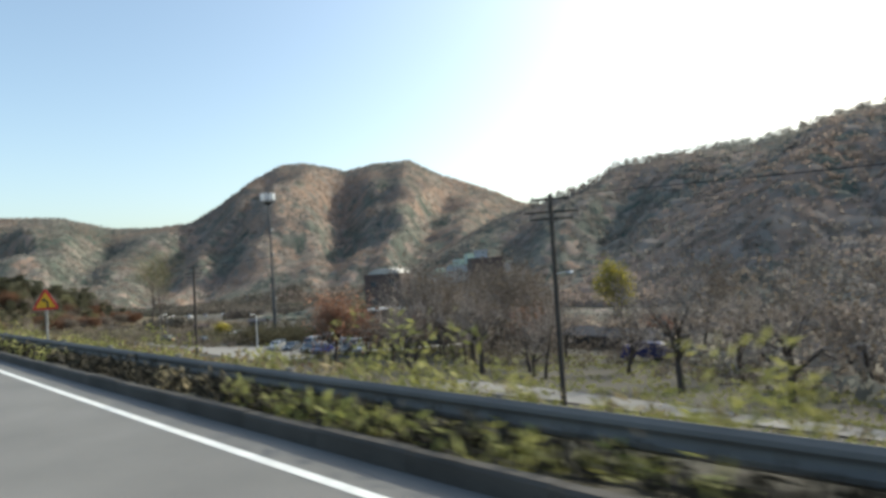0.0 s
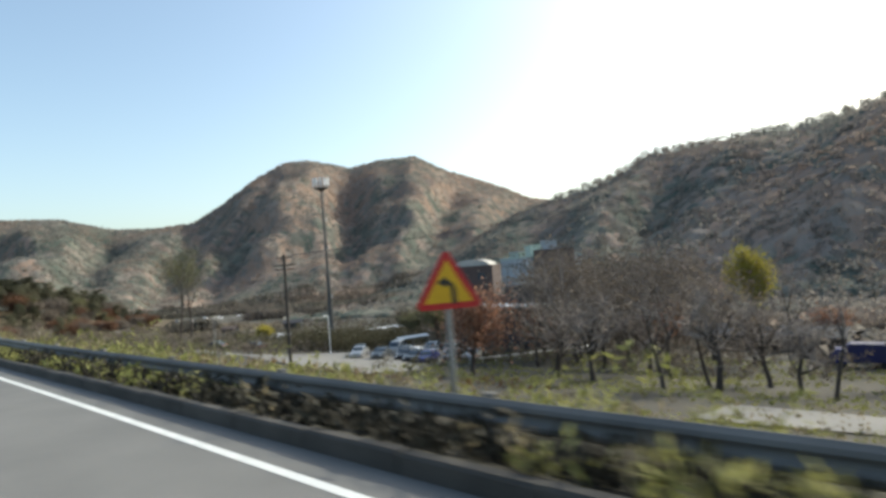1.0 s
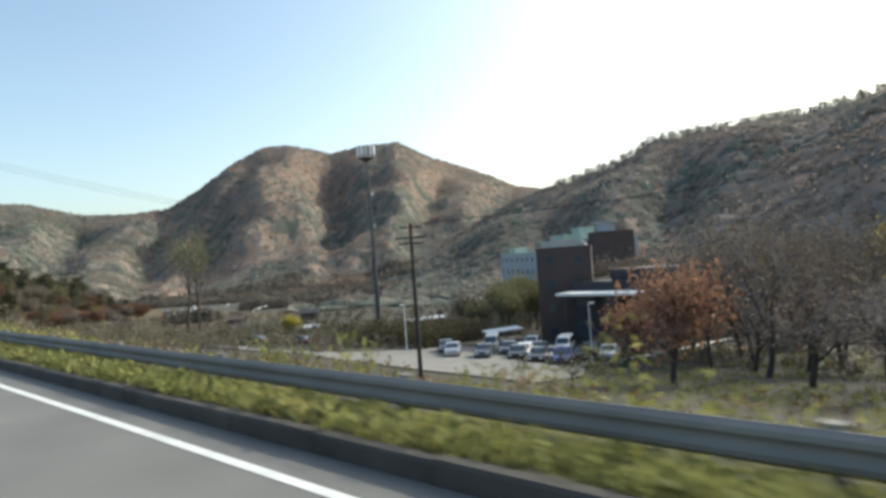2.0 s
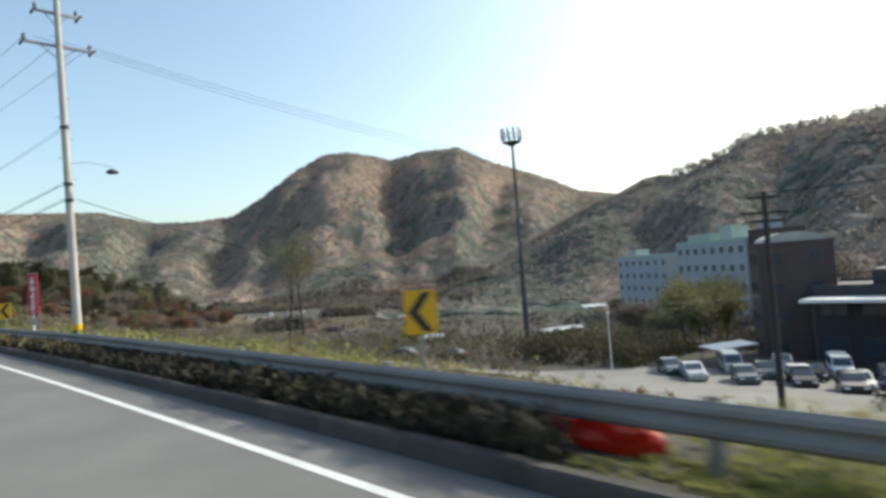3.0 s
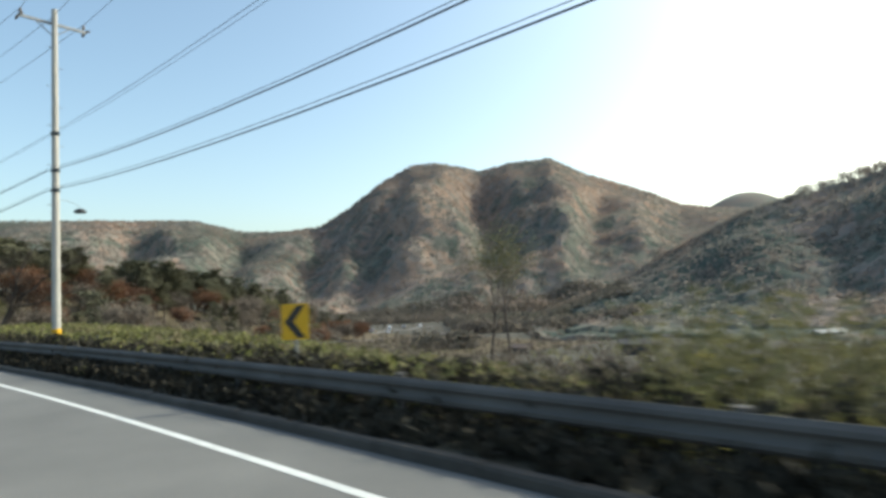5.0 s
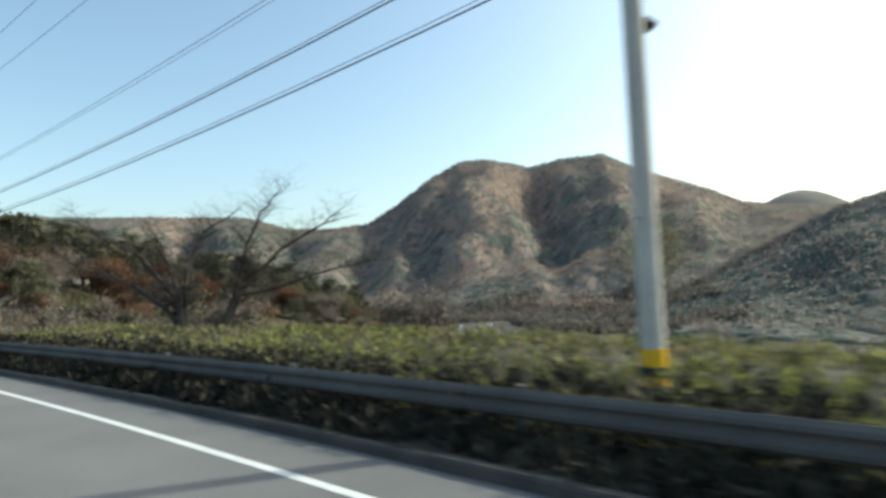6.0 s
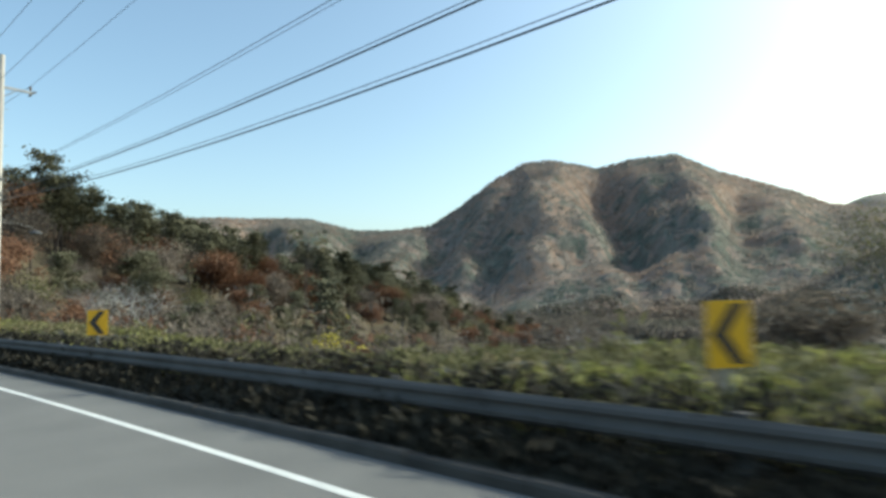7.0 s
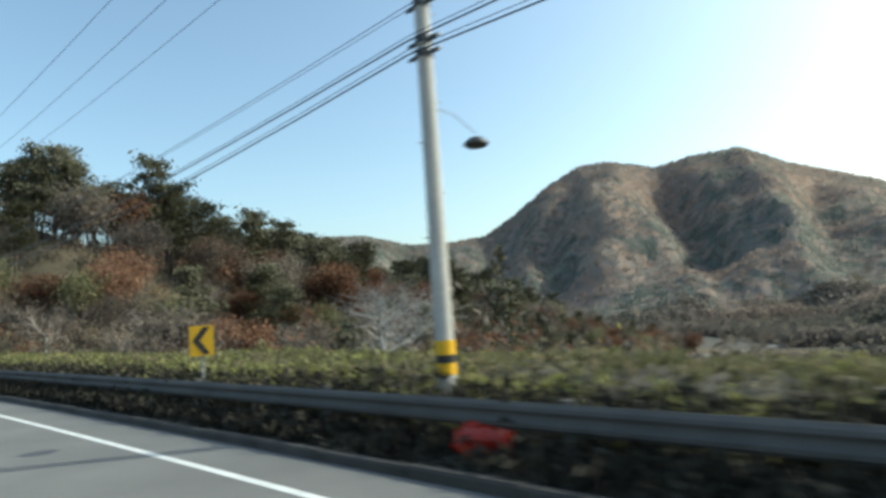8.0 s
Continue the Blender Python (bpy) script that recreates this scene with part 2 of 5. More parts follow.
CARS = [mat("car_white", (0.75, 0.75, 0.75), (0.7, 0.7, 0.7), 1, 0.25, fine=9), mat("car_black", (0.012, 0.013, 0.016), (0.02, 0.02, 0.02), 1, 0.2, fine=9),
        mat("car_silver", (0.4, 0.41, 0.42), (0.36, 0.37, 0.38), 1, 0.3, 0.5, fine=9), mat("car_blue", (0.02, 0.03, 0.16), (0.025, 0.03, 0.12), 1, 0.25, fine=9),
        mat("car_grey", (0.09, 0.1, 0.11), (0.07, 0.08, 0.09), 1, 0.25, 0.3, fine=9), mat("car_red", (0.3, 0.02, 0.02), (0.25, 0.02, 0.02), 1, 0.3, fine=9)]


# ---- mesh helpers ----
class Shape:
    """Collects points and faces of one mesh."""

    def __init__(self):
        self.v, self.f = [], []

    def add(self, pts, faces):
        n = len(self.v)
        self.v += [tuple(p) for p in pts]
        self.f += [tuple(i + n for i in q) for q in faces]
        return self

    def box(self, c, size, m=None):
        x, y, z = (s / 2 for s in size)
        pts = [Vector((i * x, j * y, k * z)) for k in (-1, 1) for j in (-1, 1) for i in (-1, 1)]
        if m:
            pts = [m @ p for p in pts]
        pts = [p + Vector(c) for p in pts]
        return self.add(pts, [(0, 2, 3, 1), (4, 5, 7, 6), (0, 1, 5, 4), (2, 6, 7, 3), (0, 4, 6, 2), (1, 3, 7, 5)])

    def tube(self, a, b, ra, rb, n=6, caps=True):
        a, b = Vector(a), Vector(b)
        d = (b - a)
        d = d.normalized() if d.length > 1e-6 else Vector((0, 0, 1))
        u = d.orthogonal().normalized()
        w = d.cross(u)
        pts = []
        for p, r in ((a, ra), (b, rb)):
            pts += [p + (u * math.cos(2 * math.pi * i / n) + w * math.sin(2 * math.pi * i / n)) * r for i in range(n)]
        fs = [(i, (i + 1) % n, n + (i + 1) % n, n + i) for i in range(n)]
        if caps:
            fs += [tuple(range(n - 1, -1, -1)), tuple(range(n, 2 * n))]
        return self.add(pts, fs)

    def spin(self, prof, n=12, c=(0, 0)):
        """A turned body about the upright through c; prof holds (radius, height)."""
        m = len(prof)
        pts = [(c[0] + r * math.cos(2 * math.pi * j / n), c[1] + r * math.sin(2 * math.pi * j / n), z) for r, z in prof for j in range(n)]
        fs = [(i * n + j, i * n + (j + 1) % n, (i + 1) * n + (j + 1) % n, (i + 1) * n + j) for i in range(m - 1) for j in range(n)]
        return self.add(pts, fs + [tuple(range(n - 1, -1, -1)), tuple(range((m - 1) * n, m * n))])

    def path(self, pts, r, n=5):
        """One bent tube through pts."""
        pts = [Vector(p) for p in pts]
        rings = []
        for i, p in enumerate(pts):
            d = (pts[min(i + 1, len(pts) - 1)] - pts[max(i - 1, 0)]).normalized()
            u = d.cross(Vector((0, 0, 1)))
            u = u.normalized() if u.length > 1e-4 else Vector((1, 0, 0))
            w = d.cross(u)
            rings += [p + (u * math.cos(2 * math.pi * j / n) + w * math.sin(2 * math.pi * j / n)) * r for j in range(n)]
        m = len(pts)
        fs = [(i * n + j, i * n + (j + 1) % n, (i + 1) * n + (j + 1) % n, (i + 1) * n + j) for i in range(m - 1) for j in range(n)]
        return self.add(rings, fs + [tuple(range(n - 1, -1, -1)), tuple(range((m - 1) * n, m * n))])

    def prism(self, outline, y0, y1):
        """An outline in x and z, drawn out along y."""
        n = len(outline)
        pts = [(x, y0, z) for x, z in outline] + [(x, y1, z) for x, z in outline]
        return self.add(pts, [tuple(range(n)), tuple(range(2 * n - 1, n - 1, -1))] + [(i, n + i, n + (i + 1) % n, (i + 1) % n) for i in range(n)])

    def mesh(self, name, material):
        me = bpy.data.meshes.new(name)
        me.from_pydata(self.v, [], self.f)
        if material:
            me.materials.append(material)
        me.update()
        return me


def smooth(me):
    me.polygons.foreach_set("use_smooth", [True] * len(me.polygons))
    return me


def part(name, shape, material, parent=None, label="", soft=False):
    me = shape.mesh(name, material)
    if soft:
        smooth(me)
    ob = new(name, me)
    if parent:
        ob.parent = parent
    return tagged(ob, label)


def thing(name, label, category, m=None, group="", kind=""):
    ob = new(name)
    ob.empty_display_size = 0.2
    if m is not None:
        ob.matrix_world = m
    return tagged(ob, label, category, group, kind)


# ---- the road's course: curvature along its length, left positive ----
KS = np.arange(9) * 34.5 - 34.5
KV = np.array([-0.36, -0.15, 0.065, 0.044, 0.393, 0.444, 0.298, 0.0, 0.1]) / 100
S = np.arange(-60, 331, 1.0)
kk = np.interp(S, KS, KV)
HD = np.concatenate([[0], np.cumsum((kk[1:] + kk[:-1]) / 2)])
HD -= np.interp(0, S, HD)
PX = np.concatenate([[0], np.cumsum(-(np.sin(HD[1:]) + np.sin(HD[:-1])) / 2)])
PY = np.concatenate([[0], np.cumsum((np.cos(HD[1:]) + np.cos(HD[:-1])) / 2)])
PX -= np.interp(0, S, PX)
PY -= np.interp(0, S, PY)
KD = np.arange(6) * 44.0
LINE_D = [3.06, 2.80, 3.13, 3.41, 3.59, 3.8]
RAIL_Z = [0.43, 0.42, 0.65, 0.68, 0.71, 0.73]


def line_off(s):
    return np.interp(s, KD, LINE_D)


def kerb_off(s):
    return line_off(s) + np.interp(s, [55, 100], [0.53, 0.92])


def rail_off(s):
    return line_off(s) + 1.74


def rail_top(s):
    return np.interp(s, KD, RAIL_Z)


def at(s, lat, z=0.0):
    """A place by the way along the road, the distance to its right and the height."""
    h = np.interp(s, S, HD)
    return Vector((np.interp(s, S, PX) + lat * math.cos(h), np.interp(s, S, PY) + lat * math.sin(h), z))


def heading(s):
    return math.degrees(np.interp(s, S, HD))


def road_coords(x, y):
    """Nearest way along the road, and distance to its right, for arrays of places."""
    sh = np.shape(x)
    x, y = np.ravel(x), np.ravel(y)
    so, lo = np.empty(len(x)), np.empty(len(x))
    for i in range(0, len(x), 20000):
        dx, dy = x[i:i + 20000, None] - PX[None], y[i:i + 20000, None] - PY[None]
        j = (dx * dx + dy * dy).argmin(1)
        k = np.arange(len(j))
        so[i:i + 20000] = S[j]
        side = dx[k, j] * np.cos(HD[j]) + dy[k, j] * np.sin(HD[j])
        lo[i:i + 20000] = np.hypot(dx[k, j], dy[k, j]) * np.sign(side)
    return so.reshape(sh), lo.reshape(sh)


def wave(x, y, size, seed):
    """Smooth value noise in -1..1 on arrays."""
    x, y = np.asarray(x) / size + seed * 17.3, np.asarray(y) / size - seed * 9.1
    xi, yi = np.floor(x), np.floor(y)
    fx, fy = x - xi, y - yi
    fx, fy = fx * fx * (3 - 2 * fx), fy * fy * (3 - 2 * fy)

    def h(i, j):
        v = np.sin(i * 127.1 + j * 311.7 + seed * 74.7) * 43758.5453
        return 2 * (v - np.floor(v)) - 1
    return (h(xi, yi) * (1 - fx) + h(xi + 1, yi) * fx) * (1 - fy) + (h(xi, yi + 1) * (1 - fx) + h(xi + 1, yi + 1) * fx) * fy


# ---- the land: valley, near wooded hill, mountains (bearing clockwise from +y, seen from (0, 92)) ----
MAIN_AZ = [-60, -30, 0, 5.3, 13, 15.5, 19.5, 23.3, 26.3, 28.9, 32.2, 34.9, 37.2, 41.3, 44.1, 47.7, 50.9, 53.4, 56.4, 58.8, 62.1, 66, 75, 110, 150]
MAIN_EL = [5, 6, 6.4, 6.5, 6.65, 6.6, 5.65, 5.65, 6.0, 7.6, 10.0, 11.35, 11.5, 10.55, 11.1, 11.3, 9.6, 8.7, 7.5, 6.25, 5.6, 5.2, 5, 5, 5]
GULLIES = [(43.0, 40.2, 40.9, 3.4, 6.8, 36), (28.0, 31.5, 34.0, 2.6, 4.2, 24), (50.0, 51.8, 53.5, 2.6, 4.0, 22), (57.5, 57.5, 59.0, 2.5, 4.0, 18), (36.0, 36.8, 36.2, 1.4, 2.0, 5), (45.5, 46.4, 45.8, 1.6, 2.2, 7),
           (24.0, 25.5, 27.5, 2.4, 4.0, 20), (15.0, 17.5, 20.0, 2.6, 4.2, 22), (7.0, 9.5, 11.0, 2.6, 4.0, 20), (-4.0, -1.0, 2.0, 3.0, 4.5, 20), (-14.0, -12.0, -9.0, 3.0, 4.5, 18)]
HILL_AZ = [44, 48, 52, 56, 60, 62, 64.5, 67.7, 71, 73.2, 75.2, 78.4, 81.5, 88, 92, 97, 110, 125, 150]
HILL_Z = [-22, -14, -2, 14, 27, 33.5, 38, 44, 49.5, 55, 63.5, 64, 64.5, 65, 68.5, 73, 86, 80, 60]


def rise(t):
    t = np.clip(t, 0, 1)
    return t * t * (3 - 2 * t)


def land(x, y):
    s, lat = road_coords(x, y)
    far = np.interp(lat, [-60, -9, -5, 4.4, 6, 9, 14, 22, 30, 45, 60, 80, 160, 300, 520], [-3, -1, -0.35, -0.4, -0.4, -0.9, -3, -5.4, -6.9, -9, -10.6, -11.8, -14.5, -19, -24])
    bench = np.interp(lat, [-60, -9, -5, 4.4, 6, 9, 12, 16, 30, 60, 80, 160, 300, 520], [-2, -1, -0.35, -0.35, 0.3, 0.65, 0.35, -1.4, -6, -10.5, -12, -14.5, -19, -24])
    bench = bench - 0.5 * rise((s - 160) / 10) * rise((186 - s) / 8) * rise((lat - 5) / 2)
    t = rise((s - 95) / 50)
    z = far * (1 - t) + bench * t
    z = z + np.where(lat > 9, wave(x, y, 9, 1) * 0.25 * np.clip((lat - 9) / 10, 0, 1), 0)
    # near wooded hill beyond the bend
    ax, ay, bx, by = -75.0, 262.0, 95.0, 352.0
    u = np.clip(((x - ax) * (bx - ax) + (y - ay) * (by - ay)) / ((bx - ax) ** 2 + (by - ay) ** 2), -0.4, 1)
    dd = np.hypot(x - ax - u * (bx - ax), y - ay - u * (by - ay))
    top = np.interp(u, [-0.4, 0, 0.3, 0.5, 0.8, 1], [26, 24, 21, 16, 12, 5])
    near = top * (1 - rise(dd / 62)) + wave(x, y, 22, 3) * 1.2 * (1 - rise(dd / 80))
    z = z + near * rise((lat - 9) / 18)
    # mountains
    dx, dy = x, y - 92.0
    r = np.hypot(dx, dy)
    az = np.degrees(np.arctan2(dx, dy))
    tt = (r - 380) / 525.0
    mid = np.clip(4 * tt * (1 - tt), 0, 1)
    z1 = 1.75 + 905 * np.tan(np.radians(np.interp(az, MAIN_AZ, MAIN_EL)))
    g = np.clip(tt + (wave(x, y, 120, 6) * 0.07 + wave(x, y, 55, 16) * 0.035) * mid, 0, 1)
    up = 0.6 * rise(g) + 0.4 * g ** 1.1
    down = np.clip(1 - (r - 905) / 900, 0.25, 1)
    # gullies: bearing at the foot, half-way and crest, width of the two walls, depth
    cut = np.zeros_like(r)
    warp = (wave(x, y, 85, 51) * 1.3 + wave(x, y, 34, 52) * 0.55) * mid
    for foot, half, crest, wl, wr, deep in GULLIES:
        d = az + warp - np.interp(r, [470, 690, 880], [foot, half, crest])
        wall = rise(1 - np.where(d < 0, -d / wl, d / wr))
        cut = cut + deep * wall
    rugged = (np.abs(wave(x + 40 * warp, y, 60, 7)) - 0.5) * 13 + wave(x, y, 24, 8) * 2.2 - 4
    m1 = -26 + (z1 + 24) * np.where(r < 905, up, down) + rugged * np.clip(4.6 * tt * (0.94 - tt), 0, 1) - cut * np.clip(1.9 * (tt - 0.12), 0, 1) * np.clip(4 * (0.97 - tt), 0, 1)
    z = np.where(r > 380, np.maximum(z, m1), z)
    z2 = np.interp(az, HILL_AZ, HILL_Z)
    t2 = (r - 205) / 185.0
    sp2 = wave(az * 7, r * 0.3, 40, 11) * 0.14
    g2 = np.clip(t2 + sp2 * np.clip(4 * t2 * (1 - t2), 0, 1), 0, 1)
    m2 = -15.5 + (z2 + 15.5) * np.where(r < 390, 0.4 * rise(g2) + 0.6 * g2, np.clip(1 - (r - 390) / 400, 0, 1)) + wave(x, y, 30, 12) * 3 * np.clip(4 * t2 * (1 - t2), 0, 1)
    z = np.where((r > 205) & (az > 40), np.maximum(z, m2), z)
    z = np.maximum(z, 375 * np.exp(-((x - 2680) ** 2 + (y - 1350) ** 2) / (2 * 290.0 ** 2)) - 20)
    return z


def height(x, y):
    return float(land(np.array([x]), np.array([y]))[0])


def steps(lo, a, b, hi, fine, grow=1.09):
    mid = list(np.arange(a, b, fine))
    left, right = [], []
    d, p = fine, a
    while p > lo:
        d = min(d * grow, 160)
        p -= d
        left.append(p)
    d, p = fine, mid[-1]
    while p < hi:
        d = min(d * grow, 160) if abs(p) > 1300 else min(d * grow, 11)
        p += d
        right.append(p)
    return np.array(left[::-1] + mid + right)


def grid_mesh(name, xs, ys, zf, material):
    X, Y = np.meshgrid(xs, ys)
    Z = zf(X, Y)
    n, m = len(xs), len(ys)
    idx = np.arange(n * m).reshape(m, n)
    quads = np.stack([idx[:-1, :-1], idx[:-1, 1:], idx[1:, 1:], idx[1:, :-1]], -1).reshape(-1, 4)
    me = bpy.data.meshes.new(name)
    me.from_pydata(np.stack([X, Y, Z], -1).reshape(-1, 3).tolist(), [], quads.tolist())
    me.materials.append(material)
    smooth(me)
    return me


ground_me = grid_mesh("ground", steps(-1600, -30, 75, 3600, 1.6), steps(-1500, -30, 235, 3300, 1.6), land, FIELD)
ground_me.materials.append(LAND)
ground_me.materials.append(HILLSOIL)
centres = np.empty(len(ground_me.polygons) * 3)
ground_me.polygons.foreach_get("center", centres)
centres = centres.reshape(-1, 3)
cr_ = np.hypot(centres[:, 0], centres[:, 1] - 92)
caz = np.degrees(np.arctan2(centres[:, 0], centres[:, 1] - 92))
woody = (cr_ > 400) | ((cr_ > 215) & (caz > 46)) | ((centres[:, 1] > 215) & (centres[:, 0] < 130))
ground_me.polygons.foreach_set("material_index", (woody.astype(np.int32) + (woody & (cr_ < 330) & (caz < 46)).astype(np.int32)))
ground = tagged(new("ground", ground_me), "dry autumn valley rising into wooded brown mountains", "ground", kind="structure")


def strip(name, s0, s1, ds, offs, material, label, category, parent=None):
    """A band along the road; offs(s) gives (distance, height) across it."""
    sh = Shape()
    ss = np.arange(s0, s1 + 0.01, ds)
    rows = [[at(s, l, z) for l, z in offs(s)] for s in ss]
    n = len(rows[0])
    for i, rrow in enumerate(rows):
        sh.v += [tuple(p) for p in rrow]
    for i in range(len(rows) - 1):
        for j in range(n - 1):
            sh.f.append((i * n + j, i * n + j + 1, (i + 1) * n + j + 1, (i + 1) * n + j))
    ob = part(name, sh, material, parent, soft=True)
    return tagged(ob, label, category, kind="structure")


S0, S1 = -30, 300
road = strip("road", S0, S1, 2, lambda s: [(-9, -0.02), (-3, 0.0), (kerb_off(s) + 0.05, 0.0)], ASPHALT, "sunlit grey asphalt carriageway with a worn shoulder", "road")
strip("road_marking", S0, S1, 2, lambda s: [(line_off(s) - 0.058, 0.004), (line_off(s) + 0.058, 0.004)], PAINT, "solid white painted edge line on the asphalt", "road marking")


def bank(s):
    zt, ko, ro = rail_top(s), kerb_off(s), rail_off(s)
    zb = zt - 0.66
    zk = float(np.interp(s, [95, 112], [0.135, 0.08]))
    rows = [(ko + 0.1, zk), (ko + 0.3, zk - 0.02), (ro, zb + 0.05), (ro + 0.9, zb)]
    for l in (7.0, 8.2, 9.6, 11.5):
        p = at(s, l)
        rows.append((l, None))
    out = []
    for l, z in rows:
        if z is None:
            p = at(s, l)
            z = height(p.x, p.y) + 0.05
        out.append((l, z + 0.05 * math.sin(s * 1.7 + l * 3)))
    p = at(s, 13)
    out.append((13, height(p.x, p.y) - 0.3))
    return out


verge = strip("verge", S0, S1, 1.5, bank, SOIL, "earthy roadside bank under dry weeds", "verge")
BANKS = {s: bank(s) for s in np.arange(-30, 301, 3.0)}


def verge_z(s, lat):
    k = min(300, max(-30, round(s / 3) * 3.0))
    return float(np.interp(lat, [a for a, b in BANKS[k]], [b for a, b in BANKS[k]]))


# ---- guard rail: pressed steel beams on posts ----
guardrail = thing("guardrail", "weathered grey steel guard rail on posts beside the road", "guard rail", Matrix.Identity(4))
BEAM = 0.83
PROFILE = [(0.0, 0.0), (0.018, -0.02), (0.05, -0.05), (0.058, -0.1), (0.025, -0.15), (0.02, -0.175), (0.025, -0.2), (0.058, -0.25), (0.05, -0.305), (0.018, -0.335), (0.0, -0.355)]
beam_s = np.arange(-20, 264, 4.0)
for s in beam_s:
    sh = Shape()
    cols = []
    for q in range(5):
        ss = s + q * (4.06 / 4)
        o, zt = rail_off(ss), rail_top(ss)
        cols.append([at(ss, o - a, zt + b * BEAM) for a, b in PROFILE] + [at(ss, o - a + 0.012, zt + b * BEAM) for a, b in PROFILE[::-1]])
    n = len(cols[0])
    for c in cols:
        sh.v += [tuple(p) for p in c]
    for q in range(4):
        for j in range(n):
            sh.f.append((q * n + j, q * n + (j + 1) % n, (q + 1) * n + (j + 1) % n, (q + 1) * n + j))
    # past 111 m the rail's shade is in the steel colour
    part("beam", sh, GALVMID if s < 44 else GALV if s < 111 else GALVSHADE, guardrail, soft=False)
    o, zt = rail_off(s), rail_top(s)
    g = verge_z(s, o + 0.1)
    post = Shape().tube(at(s, o + 0.1, g - 0.25), at(s, o + 0.1, zt + 0.03), 0.07, 0.07, 10)
    part("post", post, GALVMID if s < 44 else GALV if s < 111 else GALVSHADE, guardrail)
    part("block", Shape().box(at(s, o + 0.03, zt - 0.18), (0.09, 0.12, 0.2), Matrix.Rotation(radians(heading(s)), 3, "Z")), STEEL, guardrail)


# ---- signs ----
def face(eye_s, p):
    """Turn about the upright, in degrees, so that a plate at p looks back at the road."""
    q = at(eye_s, 0)
    return math.degrees(math.atan2(q.y - p.y, q.x - p.x)) + 90


def chevron_sign(p, z, turn, ground_z):
    t = thing("chevron_sign", "yellow curve sign with a black chevron on a grey post", "road sign", pose(p.x, p.y, ground_z, 0, 0, turn), "curve signs along the bend")
    h = z - ground_z
    w, k = 0.225, 0.3
    out = []
    for cx, cz in ((1, 1), (-1, 1), (-1, -1), (1, -1)):
        for i in range(4):
            a = math.atan2(cz, cx) - math.pi / 4 + i * math.pi / 6
            out.append((cx * (w - 0.03) + 0.03 * math.cos(a), h + cz * (k - 0.03) + 0.03 * math.sin(a)))
    part("panel", Shape().prism(out, -0.012, 0.0), YELLOW, t)
    part("back_plate", Shape().box((0, 0.016, h), (0.42, 0.02, 0.56)), SIGNBACK, t)
    m = [(0.16, h + 0.27), (0.03, h + 0.27), (-0.175, h), (0.03, h - 0.27), (0.16, h - 0.27), (-0.03, h)]
    sh = Shape().add([(x, -0.017, zz) for x, zz in m] + [(x, -0.012, zz) for x, zz in m], [(0, 1, 2, 5), (5, 2, 3, 4)] + [(i, 6 + i, 6 + (i + 1) % 6, (i + 1) % 6) for i in range(6)])
    part("chevron", sh, BLACK, t, "black arrow head")
    part("post", Shape().tube((0, 0.055, -0.3), (0, 0.055, h + 0.2), 0.03, 0.03, 10), STEEL, t)
    for dz in (-0.15, 0.15):
        part("clamp", Shape().box((0, 0.04, h + dz), (0.12, 0.03, 0.04)), STEEL, t)
    return t


for x, y, z, es in ((6.19, 76.18, 1.17, 68), (4.99, 99.08, 1.3, 91), (2.82, 123.72, 1.3, 116), (-6.03, 160.73, 1.33, 152), (-10.87, 174.17, 1.25, 166), (-17.49, 191.34, 1.45, 183)):
    p = Vector((x, y, 0))
    sq, lq = road_coords(np.array([x]), np.array([y]))
    chevron_sign(p, z, face(es, p), verge_z(float(sq[0]), float(lq[0])))

p = Vector((6.92, 30.1, 0))
gz = verge_z(30, 6.6)
tri_t = thing("warning_sign", "red-edged yellow triangle with a black bent arrow", "road sign", pose(p.x, p.y, gz, 0, 0, face(20, p)) @ Matrix.Diagonal((1.2, 1.2, 1.2, 1)))
zc = (1.46 - gz) / 1.2 - 0.26
out = []
for k in range(3):
    a = math.radians(90 + 120 * k)
    cx, cz = 0.4 * math.cos(a), 0.4 * math.sin(a) + 0.26
    for i in range(5):
        b = a - math.pi / 3 + i * math.pi / 6
        out.append((cx + 0.06 * math.cos(b), zc + cz + 0.06 * math.sin(b)))
part("panel", Shape().prism(out, -0.012, 0), RED, tri_t, "red border")
inner = [(0.36 * math.cos(math.radians(90 + 120 * k)), zc + 0.26 + 0.36 * math.sin(math.radians(90 + 120 * k))) for k in range(3)]
part("field", Shape().prism(inner, -0.017, -0.012), YELLOW, tri_t, "yellow field")
arc = [(0.07, 0.06), (0.07, 0.2), (0.06, 0.27), (0.03, 0.32), (-0.03, 0.345)]
sh = Shape()
for (x0, z0), (x1, z1) in zip(arc, arc[1:]):
    d = Vector((x1 - x0, z1 - z0)).normalized() * 0.03
    sh.prism([(x0 - d.y, zc + z0 + d.x), (x0 + d.y, zc + z0 - d.x), (x1 + d.y, zc + z1 - d.x), (x1 - d.y, zc + z1 + d.x)], -0.022, -0.017)
sh.prism([(-0.02, zc + 0.41), (-0.14, zc + 0.34), (-0.03, zc + 0.27)], -0.022, -0.017)
part("arrow", sh, BLACK, tri_t, "black bent arrow")
part("back_plate", Shape().box((0, 0.014, zc + 0.2), (0.5, 0.02, 0.3)), SIGNBACK, tri_t)
part("post", Shape().tube((0, 0.06, -0.3), (0, 0.06, zc + 0.4), 0.038, 0.038, 10), STEEL, tri_t)

